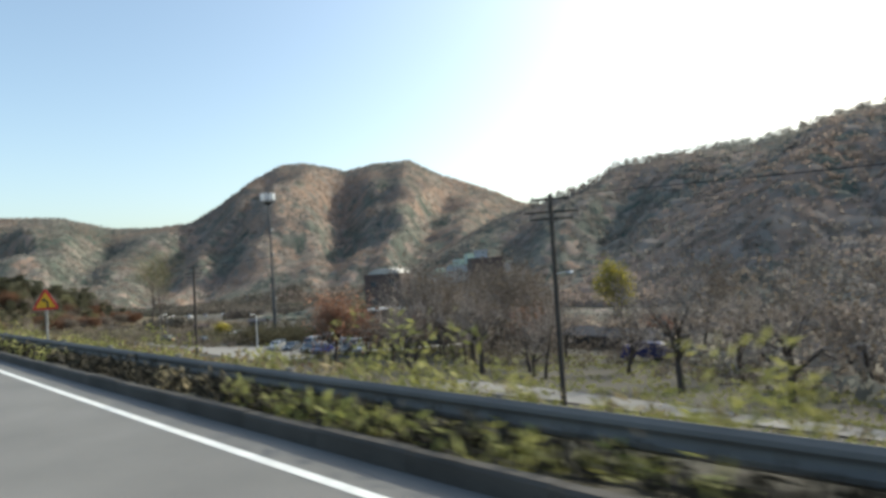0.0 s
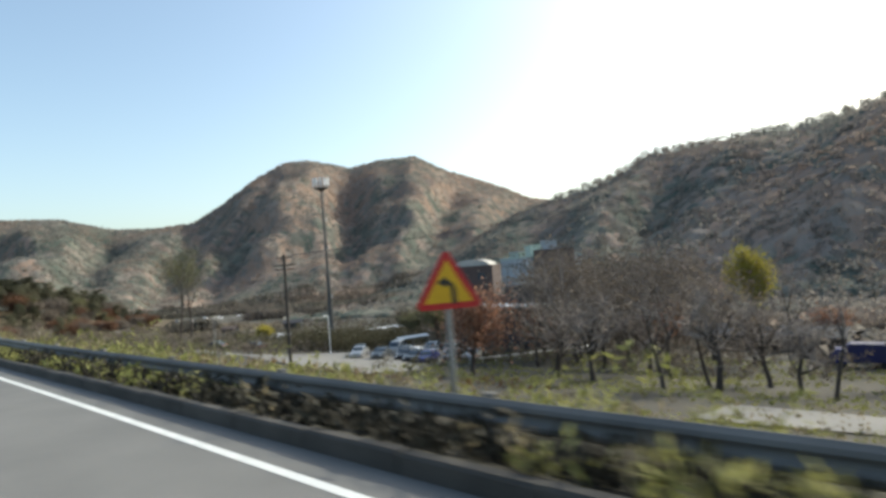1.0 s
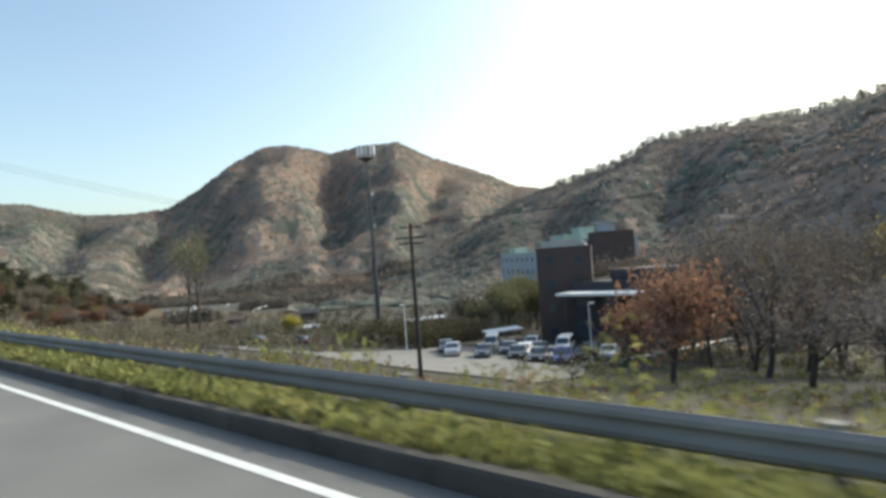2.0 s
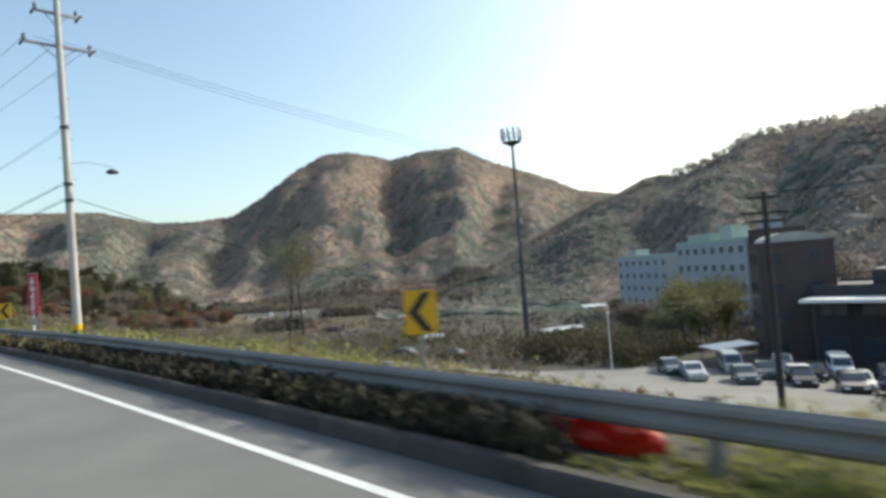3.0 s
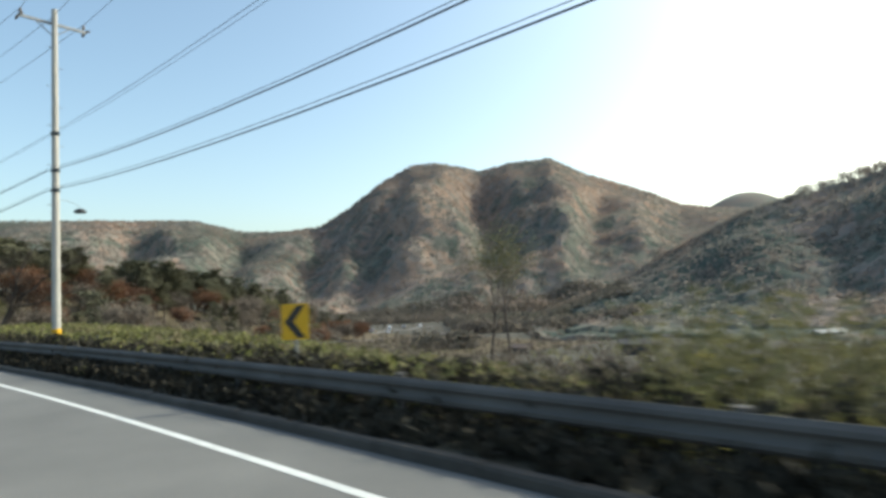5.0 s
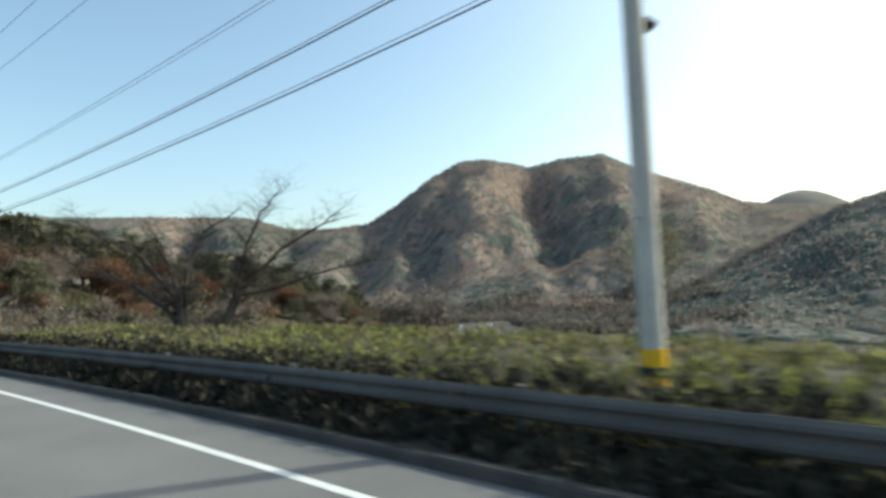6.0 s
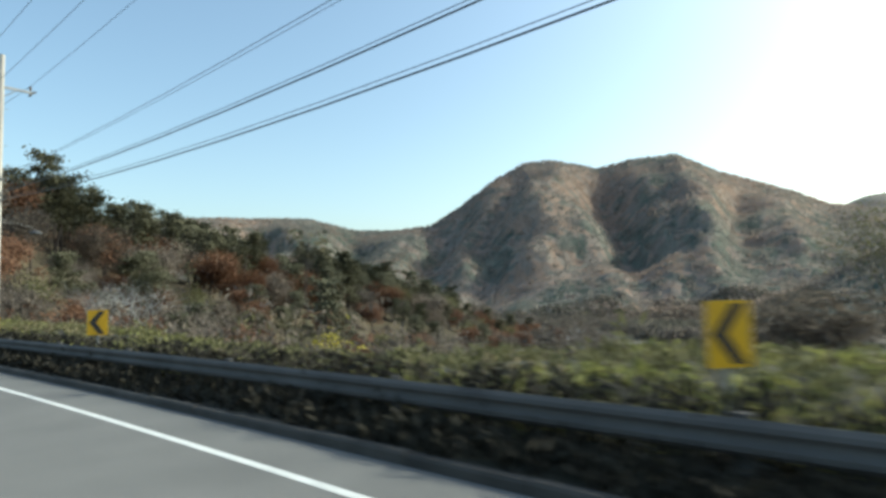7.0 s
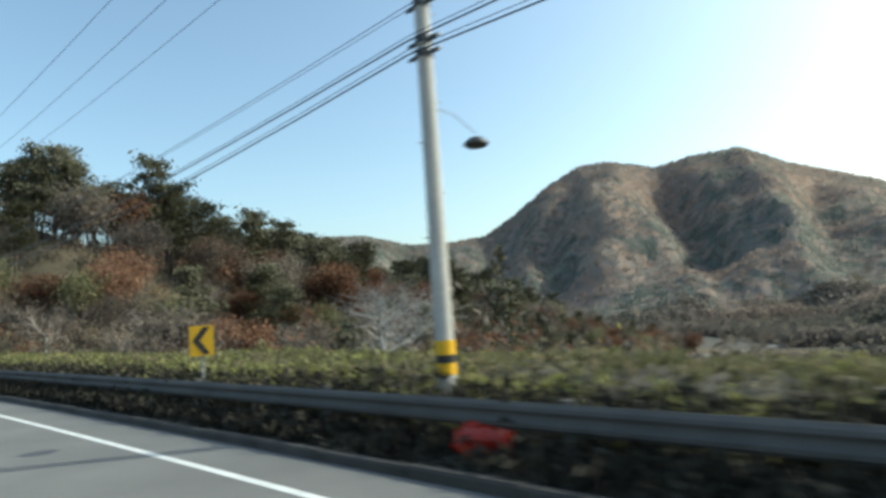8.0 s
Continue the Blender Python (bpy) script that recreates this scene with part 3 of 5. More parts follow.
p = Vector((5.19, 95.12, 0))
gz = verge_z(95, 5.1)
board = thing("advertising_board", "tall narrow crimson board with white lettering on a post", "sign board", pose(p.x, p.y, gz, 0, 0, face(86, p)))
zb = 1.15 - gz
part("panel", Shape().box((0.02, 0, zb + 0.71), (0.29, 0.08, 1.42)), CRIMSON, board)
part("cap", Shape().box((0.02, 0, zb + 1.435), (0.32, 0.1, 0.03)), SIGNBACK, board, "grey metal cap")
rb = random.Random(4)
zz = zb + 1.3
for i in range(17):
    hgt = (0.035, 0.06, 0.03, 0.05)[i % 4] * rb.uniform(0.8, 1.1)
    wid = (0.17, 0.08, 0.19, 0.13)[(i * 3) % 4] * rb.uniform(0.85, 1.05)
    part("lettering", Shape().box((0.02 + rb.uniform(-0.02, 0.02), -0.043, zz - hgt / 2), (wid, 0.008, hgt)), WHITE, board, "white lettering")
    zz -= hgt + (0.022 if i % 3 else 0.05)
part("post", Shape().tube((0, 0.0, -0.3), (0, 0.0, zb), 0.04, 0.04, 10), WHITE, board, "white post")
part("plate", Shape().box((0.03, -0.03, zb - 0.22), (0.2, 0.02, 0.26)), SIGNBACK, board)


# ---- utility poles and wires ----
def utility_pole(p, base, top, arms, turn, material, label, r0=0.15, r1=0.1, band=True, steps_on=True, low=6.0, disc=None, lean=(0, 0)):
    t = thing("utility_pole", label, "utility pole", pose(p.x, p.y, base, lean[0], lean[1], turn), "utility poles")
    h = top - base
    sh = Shape().spin([(r0 + (r1 - r0) * i / 8, -0.5 + (h + 0.5) * i / 8) for i in range(9)], 16)
    part("shaft", sh, material, t, soft=False)
    if band:
        part("marker_band", Shape().tube((0, 0, -0.2), (0, 0, 0.32), r0 + 0.012, r0 + 0.01, 14), YELLOW, t, "yellow warning sleeve")
        part("marker_stripe", Shape().tube((0, 0, -0.02), (0, 0, 0.1), r0 + 0.016, r0 + 0.015, 14), BLACK, t, "black stripe")
    for z, half in arms:
        za = z - base
        part("crossarm", Shape().box((0, 0.16, za), (half * 2, 0.08, 0.09 if band else 0.13)), STEEL if band else material, t)
        part("brace", Shape().tube((-half * 0.55, 0.16, za), (0, 0.12, za - 0.5), 0.02, 0.02, 6).tube((half * 0.55, 0.16, za), (0, 0.12, za - 0.5), 0.02, 0.02, 6), STEEL, t)
        for x in (-half + 0.08, 0.0, half - 0.08):
            sh = Shape().spin([(0.025, za + 0.04), (0.025, za + 0.12), (0.07, za + 0.13), (0.055, za + 0.19), (0.06, za + 0.2), (0.03, za + 0.28)], 10, (x, 0.16))
            part("insulator", sh, PORCELAIN, t)
        for x in (-half + 0.02, half - 0.02):
            part("strain_insulator", Shape().tube((x, 0.2, za - 0.02), (x, 0.42, za - 0.06), 0.05, 0.05, 8).tube((x, 0.02, za - 0.02), (x, -0.2, za - 0.06), 0.05, 0.05, 8), PORCELAIN, t)
    for z in low if isinstance(low, tuple) else (low,):
        za = z - base
        if 0.6 < za < h:
            part("cable_bracket", Shape().tube((0, 0, za - 0.06), (0, 0, za + 0.06), r0, r0, 12).box((0.0, -0.24, za), (0.06, 0.2, 0.05)).box((0.0, 0.24, za), (0.06, 0.2, 0.05)), DARKSTEEL, t)
    if steps_on:
        k, z = 0, 1.9
        while z < h - 1:
            sx = 1 if k % 2 else -1
            part("step_bolt", Shape().tube((sx * r1, 0, z), (sx * (r0 + 0.13), 0, z), 0.011, 0.011, 5), STEEL, t)
            k, z = k + 1, z + 0.75
    if disc:
        dx, dy, dz = disc
        za = dz - base
        part("lamp_arm", Shape().path([(0, 0, za + 0.35), (dx * 0.5, dy * 0.5, za + 0.38), (dx, dy, za + 0.2)], 0.009, 6), STEEL, t)
        sh = Shape().spin([(r, za + z) for r, z in ((0.05, -0.062), (0.19, -0.045), (0.235, 0.0), (0.2, 0.05), (0.1, 0.12), (0.02, 0.13))], 18, (dx, dy))
        part("lamp_head", sh, DARKSTEEL, t, "dark saucer-shaped lamp head", soft=True)
    return t


PB, PC, PD = Vector((6.55, 95.26, 0)), Vector((1.12, 140.6, 0)), Vector((-14.33, 186.69, 0))
WHITEPOLE = "tall pale concrete utility pole with crossarms and a yellow base sleeve"
utility_pole(PB, 0.35, 13.0, [(12.2, 0.75), (10.97, 1.15)], heading(95), POLECON, WHITEPOLE, low=(5.2, 5.8, 7.9), disc=(1.33, -0.6, 6.22), lean=(0, -0.6))
utility_pole(PC, 0.6, 13.0, [(12.5, 1.15)], heading(140), POLECON, WHITEPOLE, low=(6.05, 6.8, 8.2), disc=(0.95, 0.3, 5.35))
utility_pole(PD, 0.95, 11.8, [(10.54, 1.15)], heading(187), POLECON, WHITEPOLE, low=(5.85, 6.08, 6.7), disc=(1.42, 0.2, 4.64))
PA, PV = Vector((33.2, 21.75, 0)), Vector((35.85, 80.9, 0))
for q, top, tn, half in ((PA, 6.3, -55, 1.75), (PV, 4.6, -52, 1.3)):
    utility_pole(q, height(q.x, q.y) - 0.1, top, [(top - 0.3, half * 0.7), (top - 1.15, half), (top - 1.6, half * 0.8)], tn, POLEDARK, "dark tarred utility pole with two crossarms among fruit trees", 0.19, 0.13, False, False, low=-50)
lamp = thing("street_lamp", "small white street lamp fixed to a dark pole", "street lamp", pose(PA.x, PA.y, 1.1, 0, 0, -68))
part("arm", Shape().path([(0.12, 0, 0), (0.5, 0, 0.12), (0.9, 0, 0.12)], 0.03, 6), ANTENNA, lamp)
part("lamp_head", Shape().spin([(0.04, 0.0), (0.15, 0.02), (0.19, 0.06), (0.12, 0.16), (0.03, 0.18)], 14, (1.0, 0)), LAMPW, lamp)
PE = at(236, 7.6)
PE.z = 0
utility_pole(PE, verge_z(236, 7.6), 12.5, [(11.2, 1.15)], heading(236), POLECON, WHITEPOLE, low=(6.0, 6.3, 7.2))


def wire(a, b, sag, r, label):
    a, b = Vector(a), Vector(b)
    pts = []
    for i in range(17):
        q = i / 16
        p = a.lerp(b, q)
        p.z -= sag * 4 * q * (1 - q)
        pts.append(p)
    return tagged(part("overhead_wire", Shape().path(pts, r, 5), CABLE), label, "overhead wire", "overhead wires")


def arm_end(p, tn, x, z):
    m = pose(p.x, p.y, z, 0, 0, tn)
    return m @ Vector((x, 0.16, 0))


HT, LT = "thin black power wire strung between utility poles", "thick black telephone cable strung between utility poles"
spans = [(PB, heading(95), 10.97, (5.2, 5.8, 7.9)), (PC, heading(140), 12.5, (6.05, 6.8, 8.2)), (PD, heading(187), 10.54, (5.85, 6.08, 6.7)), (PE, heading(236), 11.2, (6.0, 6.3, 7.2))]
for (p, tp, za, zl), (q, tq, zb_, zm), sags in zip(spans, spans[1:], ((0.94, 1.0, 0.8), (1.12, 0.97, 0.8), (1.1, 0.95, 0.8))):
    for x in (-1.07, 0.0, 1.07):
        wire(arm_end(p, tp, x, za + 0.28), arm_end(q, tq, x, zb_ + 0.28), 0.6, 0.009, HT)
    for k, x, dz, r in ((0, -0.2, 0.0, 0.015), (0, -0.17, 0.1, 0.007), (1, -0.2, 0.0, 0.015), (1, -0.16, 0.1, 0.007), (2, -0.15, 0.0, 0.007), (2, 0.15, 0.15, 0.006)):
        wire(arm_end(p, tp, x, zl[k] + dz), arm_end(q, tq, x, zm[k] + dz), sags[k], r, LT)
for x in (-0.9, 0.0, 0.9):
    wire(arm_end(PB, heading(95), x, 11.2), arm_end(PV, -52, x, 3.7), 0.8, 0.007, HT)
    wire(arm_end(PV, -52, x, 4.5), arm_end(PA, -55, x, 6.2), 0.7, 0.011, HT)
    q = Vector((30, -48, 0))
    wire(arm_end(PA, -55, x, 6.2), arm_end(q, -55, x, 4.5), 0.7, 0.011, HT)
wire(PB + Vector((0.2, 0, 5.25)), PV + Vector((0, 0, -0.95)), 1.8, 0.013, LT)

# ---- antenna tower ----
TW = Vector((76.6, 129.5, 0))
tz = height(TW.x, TW.y)
tower = thing("antenna_tower", "slim dark steel mast with a ring of white panel antennas", "antenna tower", pose(TW.x, TW.y, tz, 0, -0.8, 20))
H = 20.7 - tz
part("mast_base", Shape().tube((0, 0, -1), (0, 0, H * 0.45), 0.48, 0.42, 12), DARKSTEEL, tower, "thick dark lower tube")
part("mast", Shape().tube((0, 0, H * 0.45), (0, 0, H), 0.24, 0.18, 12), DARKSTEEL, tower)
for k in range(2):
    part("ladder_rail", Shape().tube((0.5, -0.22 + 0.44 * k, 0), (0.36, -0.22 + 0.44 * k, H), 0.04, 0.04, 5), DARKSTEEL, tower)
for i in range(70):
    z = H * (i + 0.5) / 70
    xx = 0.5 - 0.14 * z / H
    part("ladder_rung", Shape().tube((xx, -0.22, z), (xx, 0.22, z), 0.025, 0.025, 4), DARKSTEEL, tower)
for zz in (H * 0.3, H * 0.62, H * 0.8):
    part("cable_box", Shape().box((0.3, -0.35, zz), (0.35, 0.3, 0.7)), SIGNBACK, tower)
R = 1.4
ring = [(R * math.cos(i * math.pi / 12), R * math.sin(i * math.pi / 12)) for i in range(25)]
part("platform", Shape().tube((0, 0, H), (0, 0, H + 0.12), 1.45, 1.5, 24), STEEL, tower)
part("platform_cone", Shape().tube((0, 0, H - 0.6), (0, 0, H), 0.2, 1.3, 16), DARKSTEEL, tower)
for zz in (0.55, 1.15):
    part("handrail", Shape().path([(x * 1.05, y * 1.05, H + zz) for x, y in ring], 0.035, 5), STEEL, tower)
for i in range(12):
    a = 2 * math.pi * i / 12
    c, s_ = math.cos(a), math.sin(a)
    part("antenna_pole", Shape().tube((1.52 * c, 1.52 * s_, H), (1.52 * c, 1.52 * s_, H + 2.3), 0.04, 0.04, 6), STEEL, tower)
    part("panel_antenna", Shape().box((1.66 * c, 1.66 * s_, H + 1.35), (0.16, 0.36, 1.7), Matrix.Rotation(a, 3, "Z")), ANTENNA, tower, "white panel antenna")

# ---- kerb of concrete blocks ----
kerb = thing("kerb", "low dark concrete kerb between the shoulder and the bank", "kerb", Matrix.Identity(4), kind="structure")
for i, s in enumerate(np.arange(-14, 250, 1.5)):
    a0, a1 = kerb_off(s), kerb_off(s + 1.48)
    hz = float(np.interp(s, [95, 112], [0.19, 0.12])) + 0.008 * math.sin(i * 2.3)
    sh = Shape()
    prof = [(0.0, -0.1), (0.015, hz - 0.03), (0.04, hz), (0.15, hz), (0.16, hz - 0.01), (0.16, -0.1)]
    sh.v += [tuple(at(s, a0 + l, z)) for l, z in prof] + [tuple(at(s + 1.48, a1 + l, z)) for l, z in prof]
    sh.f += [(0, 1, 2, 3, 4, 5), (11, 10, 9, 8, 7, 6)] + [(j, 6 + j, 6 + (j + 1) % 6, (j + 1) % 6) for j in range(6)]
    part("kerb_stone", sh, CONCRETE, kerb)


# ---- pale lane and car park in the valley ----
def draped(lo, hi, n, dz):
    def offs(s):
        res = []
        for k in range(n + 1):
            l = lo(s) + (hi(s) - lo(s)) * k / n
            p = at(s, l)
            res.append((l, height(p.x, p.y) + dz))
        return res
    return offs


strip("lane", -40, 38, 3, draped(lambda s: float(np.interp(s, [-40, 45, 72], [33.6, 34.0, 37.4])) + 0.6 * math.sin(s * 0.3), lambda s: float(np.interp(s, [-40, 45, 72], [39.2, 39.6, 42.0])) + 0.5 * math.sin(s * 0.23 + 1), 4, 0.1), LOT, "narrow pale concrete farm lane", "lane")
strip("car_park", 72, 142, 2, draped(lambda s: float(np.interp(s, [72, 88, 104, 142], [38.3, 39.5, 46, 45])), lambda s: float(np.interp(s, [72, 80, 97, 105, 142], [46, 64, 64, 50.5, 49])), 9, 0.13), LOT, "pale sunlit concrete car park in the valley", "car park")


def field_lane(x0, y0, x1, y1, half):
    """A pale lane laid on the fields between two places."""
    sh = Shape()
    a, b = Vector((x0, y0, 0)), Vector((x1, y1, 0))
    side = Vector((-(b - a).y, (b - a).x, 0)).normalized() * half
    n = int((b - a).length / 3)
    for i in range(n + 1):
        p = a.lerp(b, i / n) + side * 0.8 * math.sin(i * 0.35)
        for k in (-1, 0, 1):
            q = p + side * k
            sh.v.append((q.x, q.y, height(q.x, q.y) + 0.12))
    sh.f = [(3 * i + j, 3 * i + j + 1, 3 * i + j + 4, 3 * i + j + 3) for i in range(n) for j in range(2)]
    tagged(part("field_lane", sh, LOT, soft=True), "pale concrete lane crossing the fields", "lane", kind="structure")


field_lane(83, 284, 146, 297, 1.8)
field_lane(122, 315, 190, 368, 1.5)


# ---- trees ----
def grow(rng, trunk, twigs, tips, p, d, length, r, level, last, kids, spread, lift):
    segs = 3 if level < 2 else 2
    for i in range(segs):
        d = (d + Vector((rng.uniform(-1, 1), rng.uniform(-1, 1), rng.uniform(-0.6, 1) * lift)) * 0.22).normalized()
        q = p + d * (length / segs)
        r2 = r * (0.82 if level < last else 0.6)
        (trunk if level < 2 else twigs).tube(p, q, r, r2, 7 if level == 0 else 5 if level == 1 else 3, False)
        p, r = q, r2
        if level < last and (i > 0 or level > 0):
            for k in range(kids if i == segs - 1 else max(1, kids - 2)):
                side = Vector((rng.uniform(-1, 1), rng.uniform(-1, 1), rng.uniform(-0.35, 0.8) * lift)).normalized()
                nd = (d * (1 - spread) + side * spread).normalized()
                grow(rng, trunk, twigs, tips, p, nd, length * rng.uniform(0.55, 0.8), r * rng.uniform(0.55, 0.75), level + 1, last, kids, spread, lift)
    if level >= last - 1:
        tips.append(p)


def leaves(rng, tips, per, spread, size, flat=1.0):
    sh = Shape()
    for t in tips:
        for k in range(per):
            c = t + Vector((rng.gauss(0, spread), rng.gauss(0, spread), rng.gauss(0, spread * flat)))
            u = Vector((rng.uniform(-1, 1), rng.uniform(-1, 1), rng.uniform(-1, 1))).normalized()
            w = u.orthogonal().normalized() * size * rng.uniform(0.5, 1)
            u = u * size * rng.uniform(0.6, 1.3)
            sh.add([c - u, c + w * 0.6, c + u, c - w * 0.6], [(0, 1, 2, 3)])
    return sh


def tree(name, seed, h, spread, kids, last, lift, bark, leaf, per, lsize, label, m, stem=0.28, r0=0.17, lspread=0.3, group="", tilt=(0, 0)):
    rng = random.Random(seed)
    t = thing(name, label, "tree", m, group)
    trunk, twigs, tips = Shape(), Shape(), []
    grow(rng, trunk, twigs, tips, Vector((0, 0, -0.3)), Vector((tilt[0], tilt[1], 1)).normalized(), h * stem * 1.35, r0, 0, last, kids, spread, lift)
    part("trunk", trunk, bark, t, soft=True)
    part("twig_mass", twigs, bark if leaf is None else TWIG, t, "fine bare twigs")
    if leaf:
        part("crown", leaves(rng, tips, per, lspread, lsize), leaf, t)
    return t


def pine(name, seed, h, label, m, group=""):
    rng = random.Random(seed)
    t = thing(name, label, "tree", m, group)
    trunk = Shape()
    p, d = Vector((0, 0, -0.3)), Vector((0, 0, 1))
    pads = []
    n = 9
    for i in range(n):
        d = (d + Vector((rng.uniform(-1, 1), rng.uniform(-1, 1), 0.5)) * 0.12).normalized()
        q = p + d * h / n
        trunk.tube(p, q, 0.17 * (1 - i / n) + 0.03, 0.17 * (1 - (i + 1) / n) + 0.03, 6, False)
        p = q
        if i >= 3:
            for k in range(3):
                a = rng.uniform(0, 6.28)
                ln = h * 0.26 * (1.15 - 0.8 * (i - 3) / (n - 3)) * rng.uniform(0.6, 1.1)
                e = p + Vector((math.cos(a) * ln, math.sin(a) * ln, rng.uniform(0, 0.35) * ln))
                trunk.tube(p, e, 0.05, 0.02, 4, False)
                pads += [e, p.lerp(e, 0.6)]
    pads.append(p)
    part("trunk", trunk, BARK, t, soft=True)
    part("crown", leaves(rng, pads, 48, 0.52, 0.21, 0.45), NEEDLE, t)
    return t


def on_land(x, y, turn=0.0, scale=1.0, dz=0.0):
    return pose(x, y, height(x, y) + dz, 0, 0, turn) @ Matrix.Scale(scale, 4)


def place(ob, x, y, turn, scale):
    c = copy_thing(ob, pose(x, y, height(x, y), 0, 0, turn))
    c.scale = (scale,) * 3
    return c


FRUIT = "leafless fruit tree with a dark forked trunk in dry grass"
fruit = [tree("fruit_tree", 11, 5.6, 0.62, 4, 3, 1.0, BARK, LEAF_BROWN, 1, 0.1, FRUIT, on_land(49.6, 20.9, 0, 2.8), 0.24, 0.14, 0.4, "fruit trees", (0.15, 0.1)),
         tree("fruit_tree", 12, 5.4, 0.6, 4, 3, 1.0, BARK, LEAF_BROWN, 1, 0.1, FRUIT, on_land(47.1, 11.9, 40, 2.8), 0.24, 0.13, 0.4, "fruit trees", (-0.1, 0.2)),
         tree("fruit_tree", 17, 5.4, 0.58, 4, 3, 1.0, BARK, LEAF_BROWN, 1, 0.1, FRUIT, on_land(54.9, 8.7, 80, 2.8), 0.22, 0.12, 0.4, "fruit trees", (0.1, -0.2))]
for i, (x, y, sc) in enumerate(((46.9, 51.1, 0.9), (49, 55.8, 0.9), (55.1, 49.6, 0.95), (47.7, 41, 1.0), (53, 38.8, 0.85), (49.8, 36.0, 0.8), (62, 20, 1.0), (60, 31, 0.95), (66, 12, 1.0), (58, 2, 1.1), (50, -4, 1.1), (70, 45, 0.9), (64, 56, 0.9), (58, 62, 0.85), (75, 22, 1.0), (45.5, 3, 1.1), (61, -8, 1.1))):
    place(fruit[i % 3], x, y, i * 67, sc * 2.4)
tall = tree("bare_tree", 23, 7.5, 0.42, 3, 3, 1.3, BARK, LEAF_BROWN, 2, 0.13, "slender leafless tree with upright grey limbs", on_land(46.5, 44.7, 0, 1.35), 0.33, 0.15, 0.5, "bare trees")
for i, (x, y, sc) in enumerate(((49.8, 42.3, 0.95), (54.6, 47.5, 1.0), (48.3, 33.5, 0.9), (85, 60, 1.3), (92, 30, 1.3), (88, 45, 1.2), (84, 8, 1.4), (96, 70, 1.2), (54.5, 60, 1.4), (76, 62, 1.5))):
    place(tall, x, y, 40 + i * 71, sc * 1.35)
wood = tree("bare_tree", 24, 9.0, 0.5, 4, 3, 1.15, BARK, LEAF_BROWN, 5, 0.15, "tall leafless tree with a broad hazy crown of twigs", on_land(60, 66, 0, 1.5), 0.3, 0.14, 0.6, "bare trees")
for i, (x, y, sc) in enumerate(((65, 63.5, 1.55), (70, 66, 1.6), (62, 58.5, 1.45), (68, 56.5, 1.5), (74, 59, 1.6), (80, 63, 1.65), (72, 50, 1.5), (86, 33, 1.6), (84, 20, 1.6), (90, 8, 1.6))):
    place(wood, x, y, 25 + i * 83, sc)
orange = tree("autumn_tree", 31, 6.2, 0.55, 4, 3, 1.0, BARK, LEAF_ORANGE, 7, 0.15, "autumn tree with orange leaves and a dark leaning trunk", on_land(46.6, 64.6, 20, 1.75) @ Matrix.Diagonal((0.9, 0.9, 1.15, 1)), 0.24, 0.19, 0.45, "autumn trees", (0.25, 0.2))
for x, y, sc, tn in ((93, 42.5, 1.15, 40), (58.5, 73.0, 1.35, 100), (84, 62, 1.6, 60), (68, 70.5, 1.5, 300)):
    place(orange, x, y, tn, sc)
tree("yellow_tree", 37, 8.5, 0.4, 4, 3, 1.2, BARK, LEAF_YELLOW, 18, 0.2, "slim tree with bright yellow leaves by a field", on_land(101, 54.5, 0, 1.7) @ Matrix.Diagonal((0.55, 0.55, 1, 1)), 0.28, 0.18, 0.5)
pop = tree("poplar", 41, 12.5, 0.34, 3, 4, 1.5, BARK, LEAF_OLIVE, 4, 0.13, "tall tree with thin yellow-olive leaves", on_land(72.7, 195.2, 0, 1.9), 0.3, 0.17, 0.55, "poplars")
for x, y, sc, tn in ((74.2, 192.3, 1.8, 120),):
    place(pop, x, y, tn, sc)


def limbed_tree(seed, base, turn, limbs, label):
    """A tree given by its main limbs: (across, up, away) in metres from the foot."""
    rng = random.Random(seed)
    t = thing("spreading_tree", label, "tree", pose(base[0], base[1], base[2], 0, 0, turn), "spreading trees")
    trunk, twigs, tips = Shape(), Shape(), []
    trunk.tube((0, 0, -0.6), (0, 0, 0.0), 0.2, 0.15, 8, False)
    for limb in limbs:
        pts = [Vector((0, 0, 0))] + [Vector((a, c, u)) for a, u, c in limb]
        r = 0.13
        for a, b in zip(pts, pts[1:]):
            n = 3
            for k in range(n):
                p, q = a.lerp(b, k / n), a.lerp(b, (k + 1) / n)
                j = 0.04 * (b - a).length
                if k < n - 1:
                    q = q + Vector((rng.uniform(-j, j), rng.uniform(-j, j), rng.uniform(-j, j)))
                if k > 0:
                    p = last
                trunk.tube(p, q, r, r * 0.85, 6, False)
                r *= 0.85
                last = q
                if r < 0.1:
                    d = (b - a).normalized()
                    for m in range(4):
                        side = Vector((rng.uniform(-1, 1), rng.uniform(-1, 1), rng.uniform(-0.35, 0.6))).normalized()
                        grow(rng, trunk, twigs, tips, q, (d * 0.55 + side * 0.55).normalized(), rng.uniform(0.4, 0.75), r * 0.36, 2, 4, 3, 0.65, 0.35)
    part("trunk", trunk, BARK, t, soft=True)
    part("twig_mass", twigs, BARK, t, "fine bare twigs")
    return t


